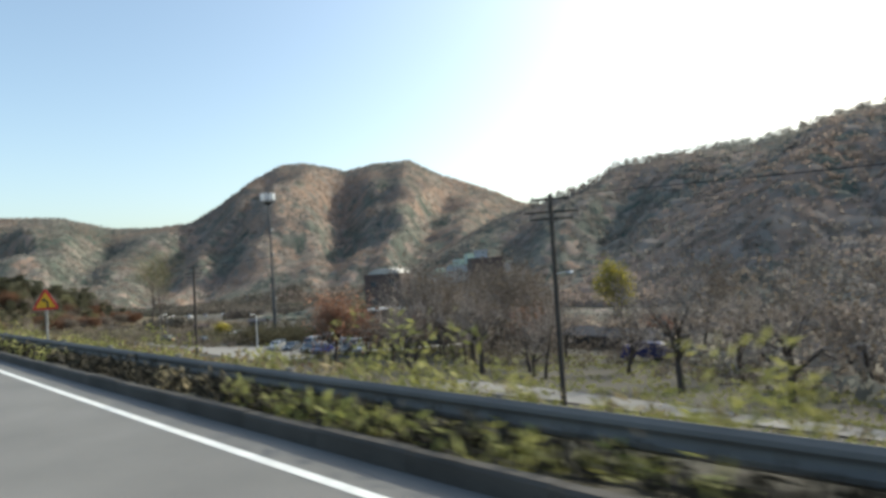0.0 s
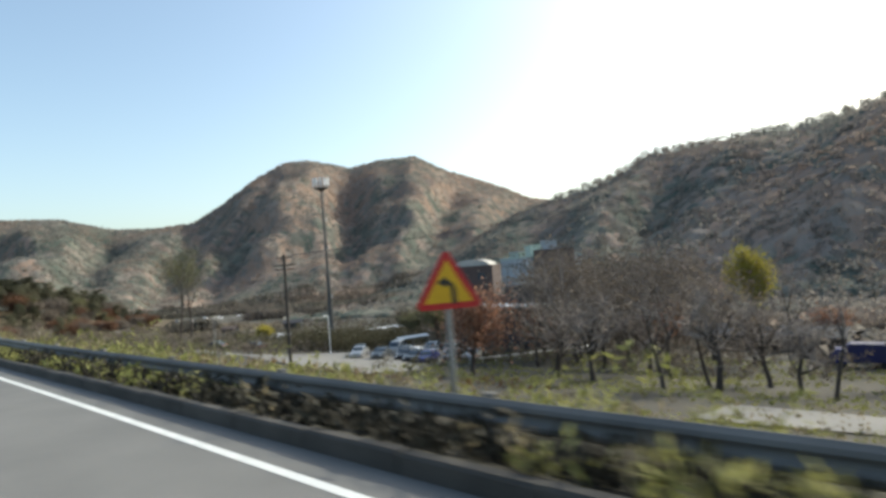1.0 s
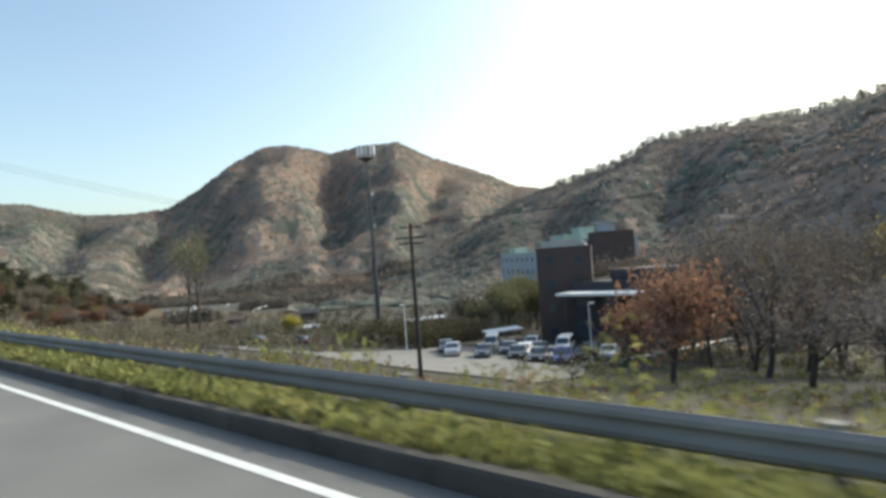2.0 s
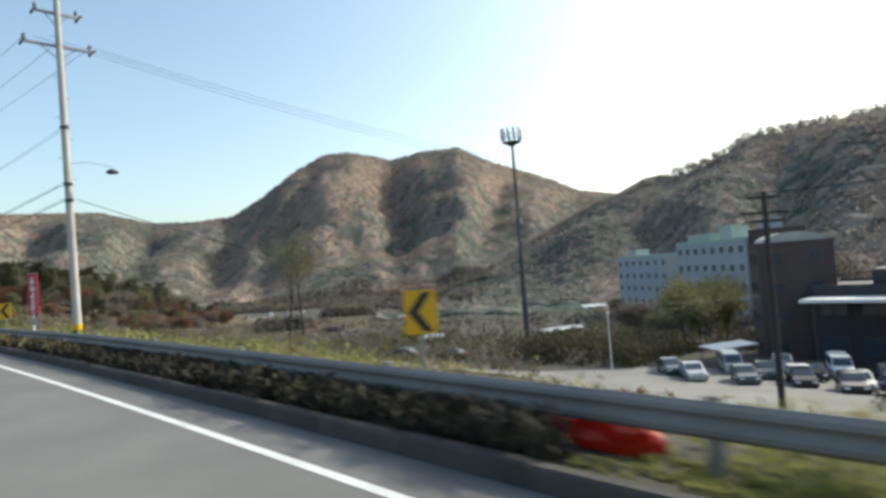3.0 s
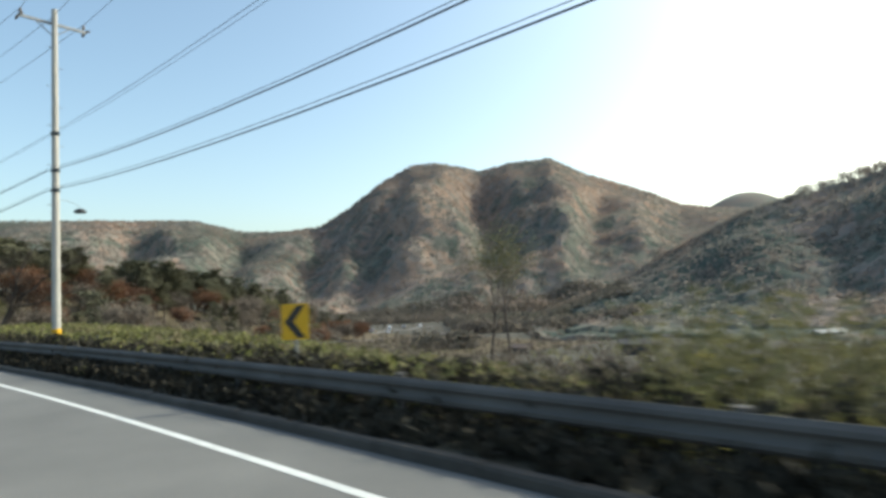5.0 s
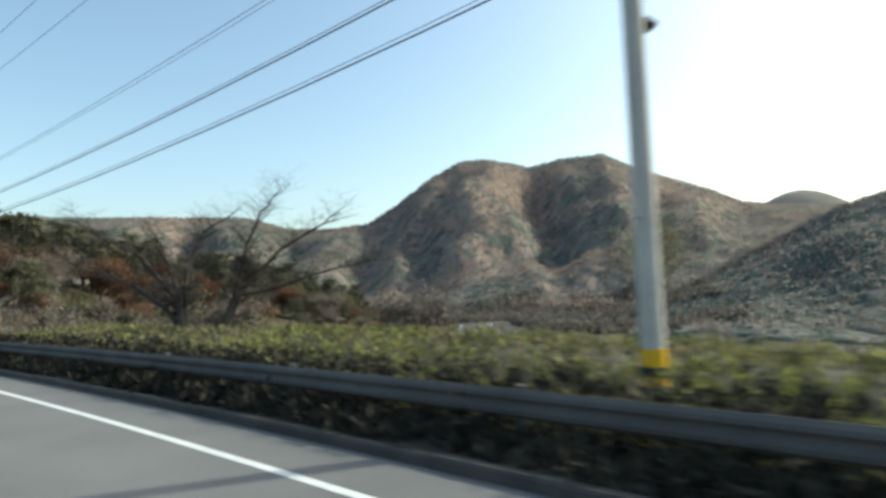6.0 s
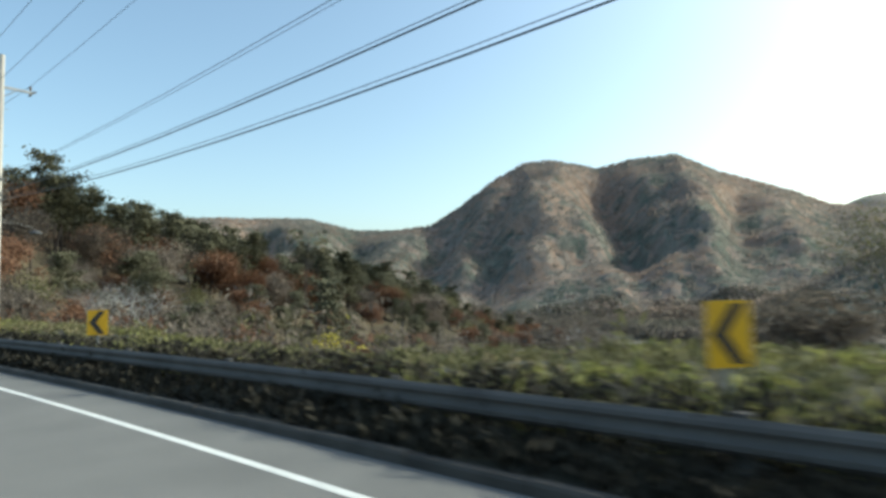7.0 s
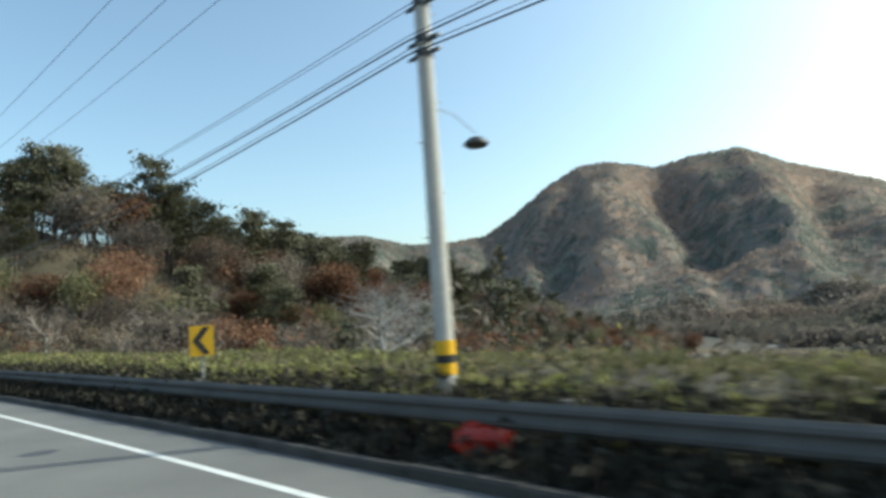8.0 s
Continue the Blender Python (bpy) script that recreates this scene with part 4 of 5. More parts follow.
WIDE = "wide leafless tree with dark spreading limbs on the bank"
limbed_tree(53, (-0.95, 156.85, 0.55), -31.7, [[(-0.5, 0.8, 0.1), (-1.6, 1.65, 0.3), (-3.3, 2.3, 0.2), (-4.2, 2.9, 0.4)], [(-0.1, 1.1, 0.0), (-1.1, 2.5, -0.3), (-2.5, 3.3, -0.5), (-3.1, 3.7, -0.4)],
                                              [(0.0, 1.5, 0.2), (0.1, 2.5, 0.5), (0.5, 3.4, 0.6), (1.4, 3.9, 0.5)], [(-0.2, 1.2, 0.3), (-0.8, 2.4, 0.9), (-1.3, 3.3, 1.2)]], WIDE)
limbed_tree(57, (0.12, 156.3, 0.55), -31.7, [[(0.6, 1.8, 0.0), (0.9, 2.9, -0.2), (1.4, 3.9, -0.4), (2.0, 4.6, -0.3)], [(0.5, 1.2, 0.2), (1.5, 1.4, 0.4), (3.2, 1.9, 0.5), (4.8, 2.25, 0.3)],
                                            [(0.7, 1.7, 0.3), (1.8, 2.7, 0.5), (3.0, 3.4, 0.6), (3.8, 3.9, 0.4)]], WIDE)


def sapling(m, seed):
    """A thin stem with a few leaves left at its tip."""
    t = thing("sapling", "thin bare sapling with a few dark leaves at its tip", "tree", m, "saplings")
    tips = [(-0.25, 0.1, 3.05), (0.2, -0.1, 3.0), (-0.2, 0.0, 2.7), (0.35, 0.1, 2.8)]
    stem = Shape().path([(0, 0, -0.4), (0.03, 0.02, 0.8), (-0.04, 0.03, 1.9), (0.02, 0.0, 2.9)], 0.02, 5)
    for tip in tips:
        stem.tube((0, 0, 2.3), tip, 0.01, 0.005, 4)
    part("stem", stem, BARK, t)
    part("leaf_tuft", leaves(random.Random(seed), [Vector(q) for q in tips + [(0.02, 0, 1.2), (-0.03, 0, 0.9)]], 10, 0.09, 0.12), SHRUB, t, "few dark leaves")


sapling(on_land(-7.1, 169.6), 6)
sapling(on_land(-5.6, 199.2, 70) @ Matrix.Diagonal((1.3, 1.3, 2.1, 1)), 7)
LATER = []
pale = tree("pale_tree", 61, 6.5, 0.6, 4, 3, 0.9, BARKPALE, None, 0, 0.1, "leafless tree with pale silvery limbs in the undergrowth", on_land(-6.5, 212, 0), 0.25, 0.13, 0.3, "pale trees", (0.1, 0))
for i, (x, y, k, sc) in enumerate(((2.6, 234.4, 5, 1.6), (0, 231, 5, 1.3), (18, 238, 0, 1.5), (5.2, 208, 6, 0.9), (7.8, 208.4, 6, 1.35), (-12.9, 223, 2, 0.8), (12, 226, 4, 1.0), (-9, 228, 5, 1.2), (-18, 226, 5, 1.2), (16, 222, 3, 0.8), (22, 230, 3, 0.9))):
    LATER.append((x, y, k, sc))
place(pale, -11.2, 198, 140, 0.85)
place(pale, -8.4, 204, 10, 1.35)
place(pale, -13, 222, 60, 0.9)

# ---- wooded hill beyond the bend ----
proto = [pine("pine_tree", 71, 9.5, "dark green pine with a bare lower trunk", on_land(-2, 262), "hill pines"),
         pine("pine_tree", 72, 8.5, "dark green pine with a bare lower trunk", on_land(22, 270), "hill pines"),
         tree("oak_tree", 73, 8.0, 0.5, 4, 3, 1.0, BARK, LEAF_RUST, 12, 0.2, "russet-leaved oak on the wooded slope", on_land(-20, 255), 0.25, 0.17, 0.55, "hill oaks"),
         tree("oak_tree", 74, 7.5, 0.5, 4, 3, 1.0, BARK, LEAF_BROWN, 9, 0.18, "oak with withered brown leaves on the slope", on_land(10, 252), 0.25, 0.16, 0.55, "hill oaks"),
         tree("ash_tree", 75, 7.5, 0.48, 4, 3, 1.1, BARK, LEAF_OLIVE, 7, 0.17, "half-bare tree with olive leaves on the slope", on_land(36, 262), 0.25, 0.15, 0.5, "hill trees"),
         tree("ash_tree", 76, 7.0, 0.5, 4, 3, 1.1, BARKPALE, LEAF_BROWN, 2, 0.15, "grey leafless tree on the wooded slope", on_land(-32, 246), 0.25, 0.14, 0.5, "hill trees")]
proto.append(tree("yellow_bush", 77, 7.0, 0.5, 4, 3, 1.0, BARK, LEAF_YELLOW, 12, 0.18, "bush with yellow leaves at the foot of the slope", on_land(10.5, 207, 0, 0.5), 0.15, 0.1, 0.5, "yellow bushes"))
for i, (x, y, k, sc) in enumerate(LATER):
    place(proto[k], x, y, 33 * i, sc)
rt = random.Random(9)
count = 0
tries = 0
while count < 290 and tries < 9000:
    tries += 1
    x, y = rt.uniform(-75, 100), rt.uniform(210, 345)
    so, lo = road_coords(np.array([x]), np.array([y]))
    so, lo = float(so[0]), float(lo[0])
    if lo < 14 or so < 150:
        continue
    u = ((x + 75) * 170 + (y - 262) * 90) / (170 ** 2 + 90 ** 2)
    dd = abs((x + 75) * 90 - (y - 262) * 170) / math.hypot(170, 90)
    front = (x + 75) * 90 - (y - 262) * 170 > 0
    if dd > (62 if front else 14) or u > 1.05:
        continue
    if dd < 22:
        k = rt.choice((0, 1, 0, 1, 0, 1, 3, 2))
    else:
        k = rt.choice((2, 3, 3, 4, 5, 5, 2, 1))
    place(proto[k], x, y, rt.uniform(0, 360), rt.uniform(0.9, 1.12) * ((1.35 if x > -30 else 1.1) if dd < 30 else 0.9))
    count += 1

for i in range(85):
    u = rt.uniform(0.08, 0.98)
    off = rt.uniform(-9, 16)
    x, y = -75 + 170 * u + off * 0.47, 262 + 90 * u - off * 0.88
    so, lo = road_coords(np.array([x]), np.array([y]))
    if float(lo[0]) > 12:
        place(proto[rt.choice((0, 1, 0, 1, 0, 3, 5))], x, y, rt.uniform(0, 360), rt.uniform(1.0, 1.25))

for i, (x, y, k, sc) in enumerate(((83, 105, 4, 1.2), (87, 109, 4, 1.35), (90, 104, 4, 1.3), (94, 108, 4, 1.45), (80, 109, 4, 1.0), (98, 113, 4, 1.5), (86, 115, 3, 1.1), (104, 117, 4, 1.5), (110, 112, 4, 1.6), (105, 94, 5, 1.8), (110, 99, 3, 1.9), (100, 90, 5, 1.8), (112, 95, 3, 1.9), (116, 103, 5, 1.9), (92, 98, 4, 1.2), (99, 94, 4, 1.3),
                                   (134, 146, 3, 0.8), (118, 140, 5, 0.8), (128, 138, 3, 0.7), (112, 128, 5, 0.8),
                                   (76.9, 157.0, 6, 0.95), (88, 72, 5, 1.3), (95, 80, 3, 1.3), (92, 62, 5, 1.4), (100, 70, 3, 1.4), (86, 84, 5, 1.2))):
    place(proto[k], x, y, 40 + i * 77, sc)
for i, (s, lat, sc) in enumerate(((150.5, 15, 0.48), (153, 17.5, 0.5), (156.5, 19.5, 0.45), (161, 15.5, 0.45), (163.5, 17, 0.5), (166, 14.5, 0.4), (168.5, 18, 0.52), (171, 15.5, 0.42), (159, 21, 0.5), (154.5, 22, 0.5))):
    q = at(s, lat)
    place(proto[5 if i % 3 else 3], q.x, q.y, 50 * i, sc)


# ---- undergrowth, weeds and far woods ----
def quads_mesh(name, c, u, w, material, label, category):
    """Many small leaves: centres c, half axes u and w."""
    n = len(c)
    v = np.stack([c - u, c + w, c + u, c - w], 1).reshape(-1, 3)
    f = np.arange(4 * n).reshape(n, 4)
    me = bpy.data.meshes.new(name)
    me.from_pydata(v.tolist(), [], f.tolist())
    me.materials.append(material)
    return tagged(new(name, me), label, category, kind="stuff")


def road_points(s, lat):
    h = np.interp(s, S, HD)
    return np.interp(s, S, PX) + lat * np.cos(h), np.interp(s, S, PY) + lat * np.sin(h)


VS = np.arange(-30, 301, 3.0)
VL = np.arange(3.0, 13.01, 0.25)
VZ = np.array([[np.interp(l, [a for a, b in BANKS[k]], [b for a, b in BANKS[k]]) for l in VL] for k in VS])


def bank_z(s, lat):
    i = np.clip(np.round((s + 30) / 3).astype(int), 0, len(VS) - 1)
    j = np.clip((lat - 3.0) / 0.25, 0, len(VL) - 1.001)
    j0 = j.astype(int)
    return VZ[i, j0] * (1 - (j - j0)) + VZ[i, j0 + 1] * (j - j0)


nr = np.random.RandomState(5)


def clumps(n, s0, s1, l0, l1, hmin, hmax, per, size, narrow, keep=None, tall_at=None):
    """Leafy clumps on the bank; l0 and l1 may follow the road. Returns centres and axes."""
    s = nr.uniform(s0, s1, n)
    lo, hi = (l0(s) if callable(l0) else l0), (l1(s) if callable(l1) else l1)
    lat = lo + (hi - lo) * nr.rand(n)
    if keep is not None:
        k = keep(s, lat)
        s, lat = s[k], lat[k]
    n = len(s)
    hh = hmin + (hmax - hmin) * nr.rand(n) ** 1.5
    if tall_at is not None:
        hh = hh * tall_at(s, lat)
    trodden = ((s > 65.0 + 1.42 * lat) & (s < 68.9 + 0.98 * lat) & (lat < 5.8)) | ((np.abs(s - 180.6 - 1.0 * lat) < 0.7) & (lat < 5.2))
    hh = np.where(trodden, 0.02, hh) * np.interp(s, [100, 112, 135], [1.0, 0.58, 0.45]) ** ((lat > rail_off(s) + 0.85) & (lat < 13.4))
    x, y = road_points(s, lat)
    z = np.where(lat < 12.8, bank_z(s, lat), land(x, y))
    c = np.repeat(np.stack([x, y, z], 1), per, 0)
    hr = np.repeat(hh, per)
    q = nr.rand(len(c)) ** 0.8
    rad = hr * narrow * (0.35 + 0.65 * np.sin(q * 2.6))
    a = nr.rand(len(c)) * 6.283
    rr = np.sqrt(nr.rand(len(c))) * rad
    c = c + np.stack([np.cos(a) * rr, np.sin(a) * rr, hr * q], 1)
    d = nr.normal(size=(len(c), 3))
    d[:, 2] = np.abs(d[:, 2]) + 0.4
    d /= np.linalg.norm(d, axis=1)[:, None]
    e = np.cross(d, nr.normal(size=(len(c), 3)))
    e /= np.linalg.norm(e, axis=1)[:, None] + 1e-6
    sz = size * (0.5 + nr.rand(len(c)))[:, None]
    return c, d * sz * 1.5, e * sz * 0.45


def tuft(name, args, material, label, category="weeds"):
    parts = [clumps(*a[0], **a[1]) for a in args]
    quads_mesh(name, np.concatenate([p[0] for p in parts]), np.concatenate([p[1] for p in parts]), np.concatenate([p[2] for p in parts]), material, label, category)


def patchy(seed, lim):
    return lambda s, lat: wave(s * 1.0, lat * 2.0, 4.0, seed) > lim


kb = lambda s: kerb_off(s) + 0.25
rl_in = lambda s: rail_off(s) - 0.1
rl_out = lambda s: rail_off(s) + 0.35
tuft("green_weeds", [
    ((2800, 43, 73, kb, rl_out, 0.12, 0.34, 12, 0.042, 0.7), {}),
    ((900, -12, 46, kb, rl_out, 0.15, 0.45, 12, 0.05, 0.6), {"keep": patchy(21, 0.0)}),
    ((3400, 68, 260, rl_out, 7.6, 0.3, 0.65, 16, 0.05, 0.45), {"keep": patchy(22, -0.5)}),
    ((700, 80, 106, 6.4, 12.5, 0.5, 1.0, 24, 0.05, 0.5), {}),
    ((2600, 86, 260, rl_out, 6.4, 0.35, 0.75, 18, 0.05, 0.4), {"keep": patchy(44, -0.55)}),
    ((600, -12, 66, rl_out, 12.0, 0.3, 0.8, 16, 0.06, 0.5), {"keep": patchy(23, 0.05)}),
    ((3000, 108, 262, 5.9, 11.0, 0.35, 0.75, 12, 0.05, 0.7), {"keep": patchy(63, -0.3)}),
    ((120, -12, 60, 9.0, 16.0, 0.9, 2.0, 50, 0.08, 0.5), {"keep": patchy(45, 0.1)}),
    ((1100, 88, 106, kb, rl_out, 0.12, 0.42, 13, 0.045, 0.6), {"keep": patchy(52, -0.25)}),
    ((150, 84, 260, kb, rl_in, 0.1, 0.3, 10, 0.045, 0.6), {"keep": patchy(24, 0.3)})], GRASS, "yellow-green weeds growing along the road bank")
tuft("dry_weeds", [
    ((420, 88, 106, kb, rl_out, 0.15, 0.45, 12, 0.045, 0.5), {}),
    ((450, -12, 80, kb, rl_out, 0.15, 0.5, 12, 0.045, 0.5), {"keep": patchy(25, 0.15)}),
    ((2600, 66, 260, rl_out, 9.5, 0.35, 0.75, 14, 0.05, 0.4), {"keep": patchy(26, -0.1)}),
    ((1500, -12, 100, 7.0, 40.0, 0.3, 0.8, 12, 0.08, 0.6), {"keep": patchy(27, -0.2)})], DRY, "dry straw-coloured grass along the road bank")
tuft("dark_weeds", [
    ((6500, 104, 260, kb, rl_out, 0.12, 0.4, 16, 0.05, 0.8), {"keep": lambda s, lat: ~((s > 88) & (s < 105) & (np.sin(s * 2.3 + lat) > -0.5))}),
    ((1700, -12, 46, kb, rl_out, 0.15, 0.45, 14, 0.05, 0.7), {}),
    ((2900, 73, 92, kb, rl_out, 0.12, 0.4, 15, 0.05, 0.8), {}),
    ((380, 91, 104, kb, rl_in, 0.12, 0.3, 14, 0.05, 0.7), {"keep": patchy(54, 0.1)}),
    ((3800, 106, 260, lambda s: rail_off(s) + 0.2, lambda s: rail_off(s) + 0.8, 0.62, 0.88, 22, 0.05, 0.42), {})], UNDER, "withered weeds under the guard rail, coloured dark for the shade there")
tuft("rust_weeds", [
    ((500, 50, 110, 24.0, 40.0, 0.4, 0.9, 14, 0.1, 0.6), {"keep": patchy(29, 0.0)}),
    ((120, 88, 108, kb, rl_out, 0.15, 0.4, 12, 0.05, 0.6), {"keep": patchy(30, 0.2)})], RUSTW, "rust-red withered weeds")

tuft("dark_bushes", [
    ((130, 99, 116, 60.0, 82.0, 1.6, 4.0, 110, 0.13, 0.55), {}),
    ((90, 99, 113, 61.0, 76.0, 1.8, 4.4, 110, 0.13, 0.5), {}),
    ((60, 92, 150, 70.0, 120.0, 1.5, 3.6, 90, 0.16, 0.6), {}),
    ((24, 70, 78, 44.0, 60.0, 0.8, 1.8, 60, 0.1, 0.6), {}),
    ((30, 122, 140, 52.0, 70.0, 1.0, 2.2, 70, 0.12, 0.6), {})], SHRUB, "dark green bushes beside the car park", "bushes")
tuft("valley_grass", [((9500, -25, 78, 14.0, 75.0, 0.12, 0.4, 10, 0.085, 1.1), {"keep": lambda s, lat: (wave(s, lat * 2, 4.0, 31) > -0.35) & ((lat < 33.8) | (lat > 39.4))})], GRASS, "yellowish grass between the fruit trees", "grass")
tuft("valley_scrub", [
    ((1600, -25, 78, 58.0, 130.0, 0.8, 2.6, 30, 0.16, 0.7), {"keep": patchy(32, -0.3)}),
    ((1600, 100, 225, 48.0, 160.0, 0.8, 2.8, 30, 0.18, 0.7), {"keep": patchy(33, -0.3)}),
    ((500, 108, 140, 22.0, 60.0, 0.5, 1.6, 30, 0.12, 0.7), {"keep": patchy(46, -0.1)}),
    ((700, 60, 112, 80.0, 125.0, 0.8, 2.4, 22, 0.2, 0.7), {"keep": patchy(34, 0.0)}),
    ((420, 122, 150, 13.5, 34.0, 1.2, 3.6, 70, 0.06, 0.5), {"keep": patchy(47, -0.2)}),
    ((1500, 120, 255, 13.5, 95.0, 0.6, 2.0, 30, 0.1, 0.7), {"keep": patchy(48, -0.3)})], LEAF_BROWN, "brown leafless scrub in the valley", "scrub")
tuft("valley_bushes", [
    ((2500, 116, 255, 13.5, 95.0, 0.5, 1.7, 30, 0.1, 0.7), {"keep": patchy(64, -0.5)}),
    ((8500, 104, 262, 5.9, 14.0, 0.35, 0.7, 13, 0.055, 0.8), {}),
    ((420, 96, 220, 30.0, 140.0, 0.8, 2.4, 34, 0.15, 0.6), {"keep": patchy(35, 0.0)}),
    ((260, 150, 260, 11.0, 60.0, 0.8, 2.0, 40, 0.1, 0.6), {"keep": patchy(36, -0.2)}),
    ((190, 111, 118, 6.6, 9.6, 1.6, 3.4, 46, 0.05, 0.3), {}),
    ((7, 113, 120, 9.0, 12.0, 0.7, 1.0, 220, 0.05, 0.6), {})], LEAF_OLIVE, "olive-green bushes below the road", "bushes")
tuft("slope_brush", [((2600, 172, 275, 13.0, 62.0, 0.9, 3.2, 34, 0.12, 0.55), {"keep": patchy(37, -0.6)})], LEAF_BROWN, "tangled brown brush at the foot of the wooded slope", "brush")
tuft("slope_russet", [((650, 172, 275, 13.0, 55.0, 0.8, 2.8, 34, 0.12, 0.55), {"keep": patchy(38, -0.1)})], LEAF_RUST, "russet-leaved brush at the foot of the wooded slope", "brush")


def far_woods(name, spec, material, label, low=-15.3, patch=None):
    """Crowns of far woods, each a loose cloud of leafy flakes."""
    cs = []
    for n, a0, a1, r0, r1, size, per in spec:
        az = np.radians(nr.uniform(a0, a1, n))
        r = np.sqrt(nr.uniform(r0 * r0, r1 * r1, n))
        x, y = np.sin(az) * r, 92 + np.cos(az) * r
        z = land(x, y)
        up = z > low
        if patch is not None:
            up = up & (wave(x, y, 40, 61) > patch)
        x, y, z, n = x[up], y[up], z[up], int(up.sum())
        sz = size * nr.uniform(0.6, 1.3, n)
        c = np.repeat(np.stack([x, y, z + sz * 0.5], 1), per, 0)
        sr = np.repeat(sz, per)[:, None]
        d = nr.normal(size=c.shape)
        d /= np.linalg.norm(d, axis=1)[:, None]
        q = d * sr * nr.uniform(0.5, 1.0, (len(c), 1))
        q[:, 2] *= 1.15
        e = d + 0.35 * nr.normal(size=c.shape)
        u = np.cross(e, nr.normal(size=c.shape))
        u /= np.linalg.norm(u, axis=1)[:, None] + 1e-6
        v = np.cross(e, u)
        v /= np.linalg.norm(v, axis=1)[:, None] + 1e-6
        k = sr * nr.uniform(0.22, 0.42, (len(c), 1))
        c = c + q
        cs.append(np.stack([c - u * k, c + v * k * 1.2, c + u * k], 1).reshape(-1, 3))
    vs = np.concatenate(cs).astype(np.float32)
    nf = len(vs) // 3
    me = bpy.data.meshes.new(name)
    me.vertices.add(len(vs))
    me.vertices.foreach_set("co", vs.ravel())
    me.loops.add(len(vs))
    me.loops.foreach_set("vertex_index", np.arange(len(vs), dtype=np.int32))
    me.polygons.add(nf)
    me.polygons.foreach_set("loop_start", np.arange(nf, dtype=np.int32) * 3)
    me.update(calc_edges=True)
    me.materials.append(material)
    return tagged(new(name, me), label, "woods", kind="stuff")


def crowns(x, y, size, seed):
    """Rounded tree tops packed side by side: for arrays of places, the dome's height from 0 to 1 and a number for each tree."""
    gx, gy = np.floor(x / size), np.floor(y / size)
    best, who = np.full(x.shape, 9.0), np.zeros(x.shape)
    for i in (-1, 0, 1):
        for j in (-1, 0, 1):
            cx, cy = gx + i, gy + j
            h1 = np.sin(cx * 127.1 + cy * 311.7 + seed) * 43758.5453
            h2 = np.sin(cx * 269.5 + cy * 183.3 + seed) * 43758.5453
            h1, h2 = h1 - np.floor(h1), h2 - np.floor(h2)
            d = np.hypot(x / size - cx - h1, y / size - cy - h2) / (0.75 + 0.5 * h2)
            who = np.where(d < best, (h1 * 7.31 + h2 * 3.7) % 1.0, who)
            best = np.minimum(best, d)
    return np.sqrt(np.clip(1 - (best / 0.95) ** 2, 0, 1)), who


def canopy(name, a0, a1, da, r0, r1, dr, size, tall, floor, kinds, label):
    """The closed roof of a far wood, drawn over the slopes; kinds(az, r, x, y) runs from dark, conifer-like green (0)
    to bright leaves (1).
    """
    A, Rr = np.meshgrid(np.arange(a0, a1, da), np.arange(r0, r1, dr))
    X, Y = np.sin(np.radians(A)) * Rr, 92 + np.cos(np.radians(A)) * Rr
    dome, who = crowns(X, Y, size, 3.0)
    edge = np.clip((Rr - r0) / 55, 0, 1)
    Z = land(X, Y) - 1.5 + edge * (2.1 + tall * dome * (0.45 + 0.75 * ((who * 5.3) % 1.0)) + wave(X, Y, 4.5, 31) * 0.5)
    Z = np.where(land_is_open(X, Y) | (land(X, Y) < floor), Z - 8, Z)
    m, n = X.shape
    idx = np.arange(n * m).reshape(m, n)
    quads = np.stack([idx[:-1, :-1], idx[:-1, 1:], idx[1:, 1:], idx[1:, :-1]], -1).reshape(-1)
    me = bpy.data.meshes.new(name)
    me.vertices.add(n * m)
    me.vertices.foreach_set("co", np.stack([X, Y, Z], -1).astype(np.float32).ravel())
    me.loops.add(len(quads))
    me.loops.foreach_set("vertex_index", quads.astype(np.int32))
    me.polygons.add(len(quads) // 4)
    me.polygons.foreach_set("loop_start", np.arange(len(quads) // 4, dtype=np.int32) * 4)
    me.update(calc_edges=True)
    smooth(me)
    kind = me.attributes.new("kind_of_crown", "FLOAT", "POINT")
    kind.data.foreach_set("value", np.clip(kinds(A, Rr, X, Y) + (who - 0.5) * 0.62, 0, 1).astype(np.float32).ravel())
    me.materials.append(CANOPY)
    return tagged(new(name, me), label, "woods", kind="stuff")


def land_is_open(x, y):
    """The valley floor and the near wooded hill, where no far canopy stands."""
    return ((y > 215) & (x < 130) & (np.hypot(x, y - 92) < 380)) | ((x < 150) & (np.hypot(x, y - 92) < 190))


def mountain_kinds(az, r, x, y):
    k = 0.55 + 0.24 * wave(x, y, 80, 41) + 0.18 * wave(x, y, 30, 42) + 0.2 * wave(x, y, 13, 48)
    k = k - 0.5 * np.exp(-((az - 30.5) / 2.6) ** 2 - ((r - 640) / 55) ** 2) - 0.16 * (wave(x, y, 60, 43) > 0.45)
    # darker below bearing 29 and towards the mountain's foot
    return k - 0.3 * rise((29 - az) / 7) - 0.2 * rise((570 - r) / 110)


def hill_kinds(az, r, x, y):
    # darker below bearing 66
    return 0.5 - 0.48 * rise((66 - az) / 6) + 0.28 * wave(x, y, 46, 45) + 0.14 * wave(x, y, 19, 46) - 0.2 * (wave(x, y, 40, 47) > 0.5)


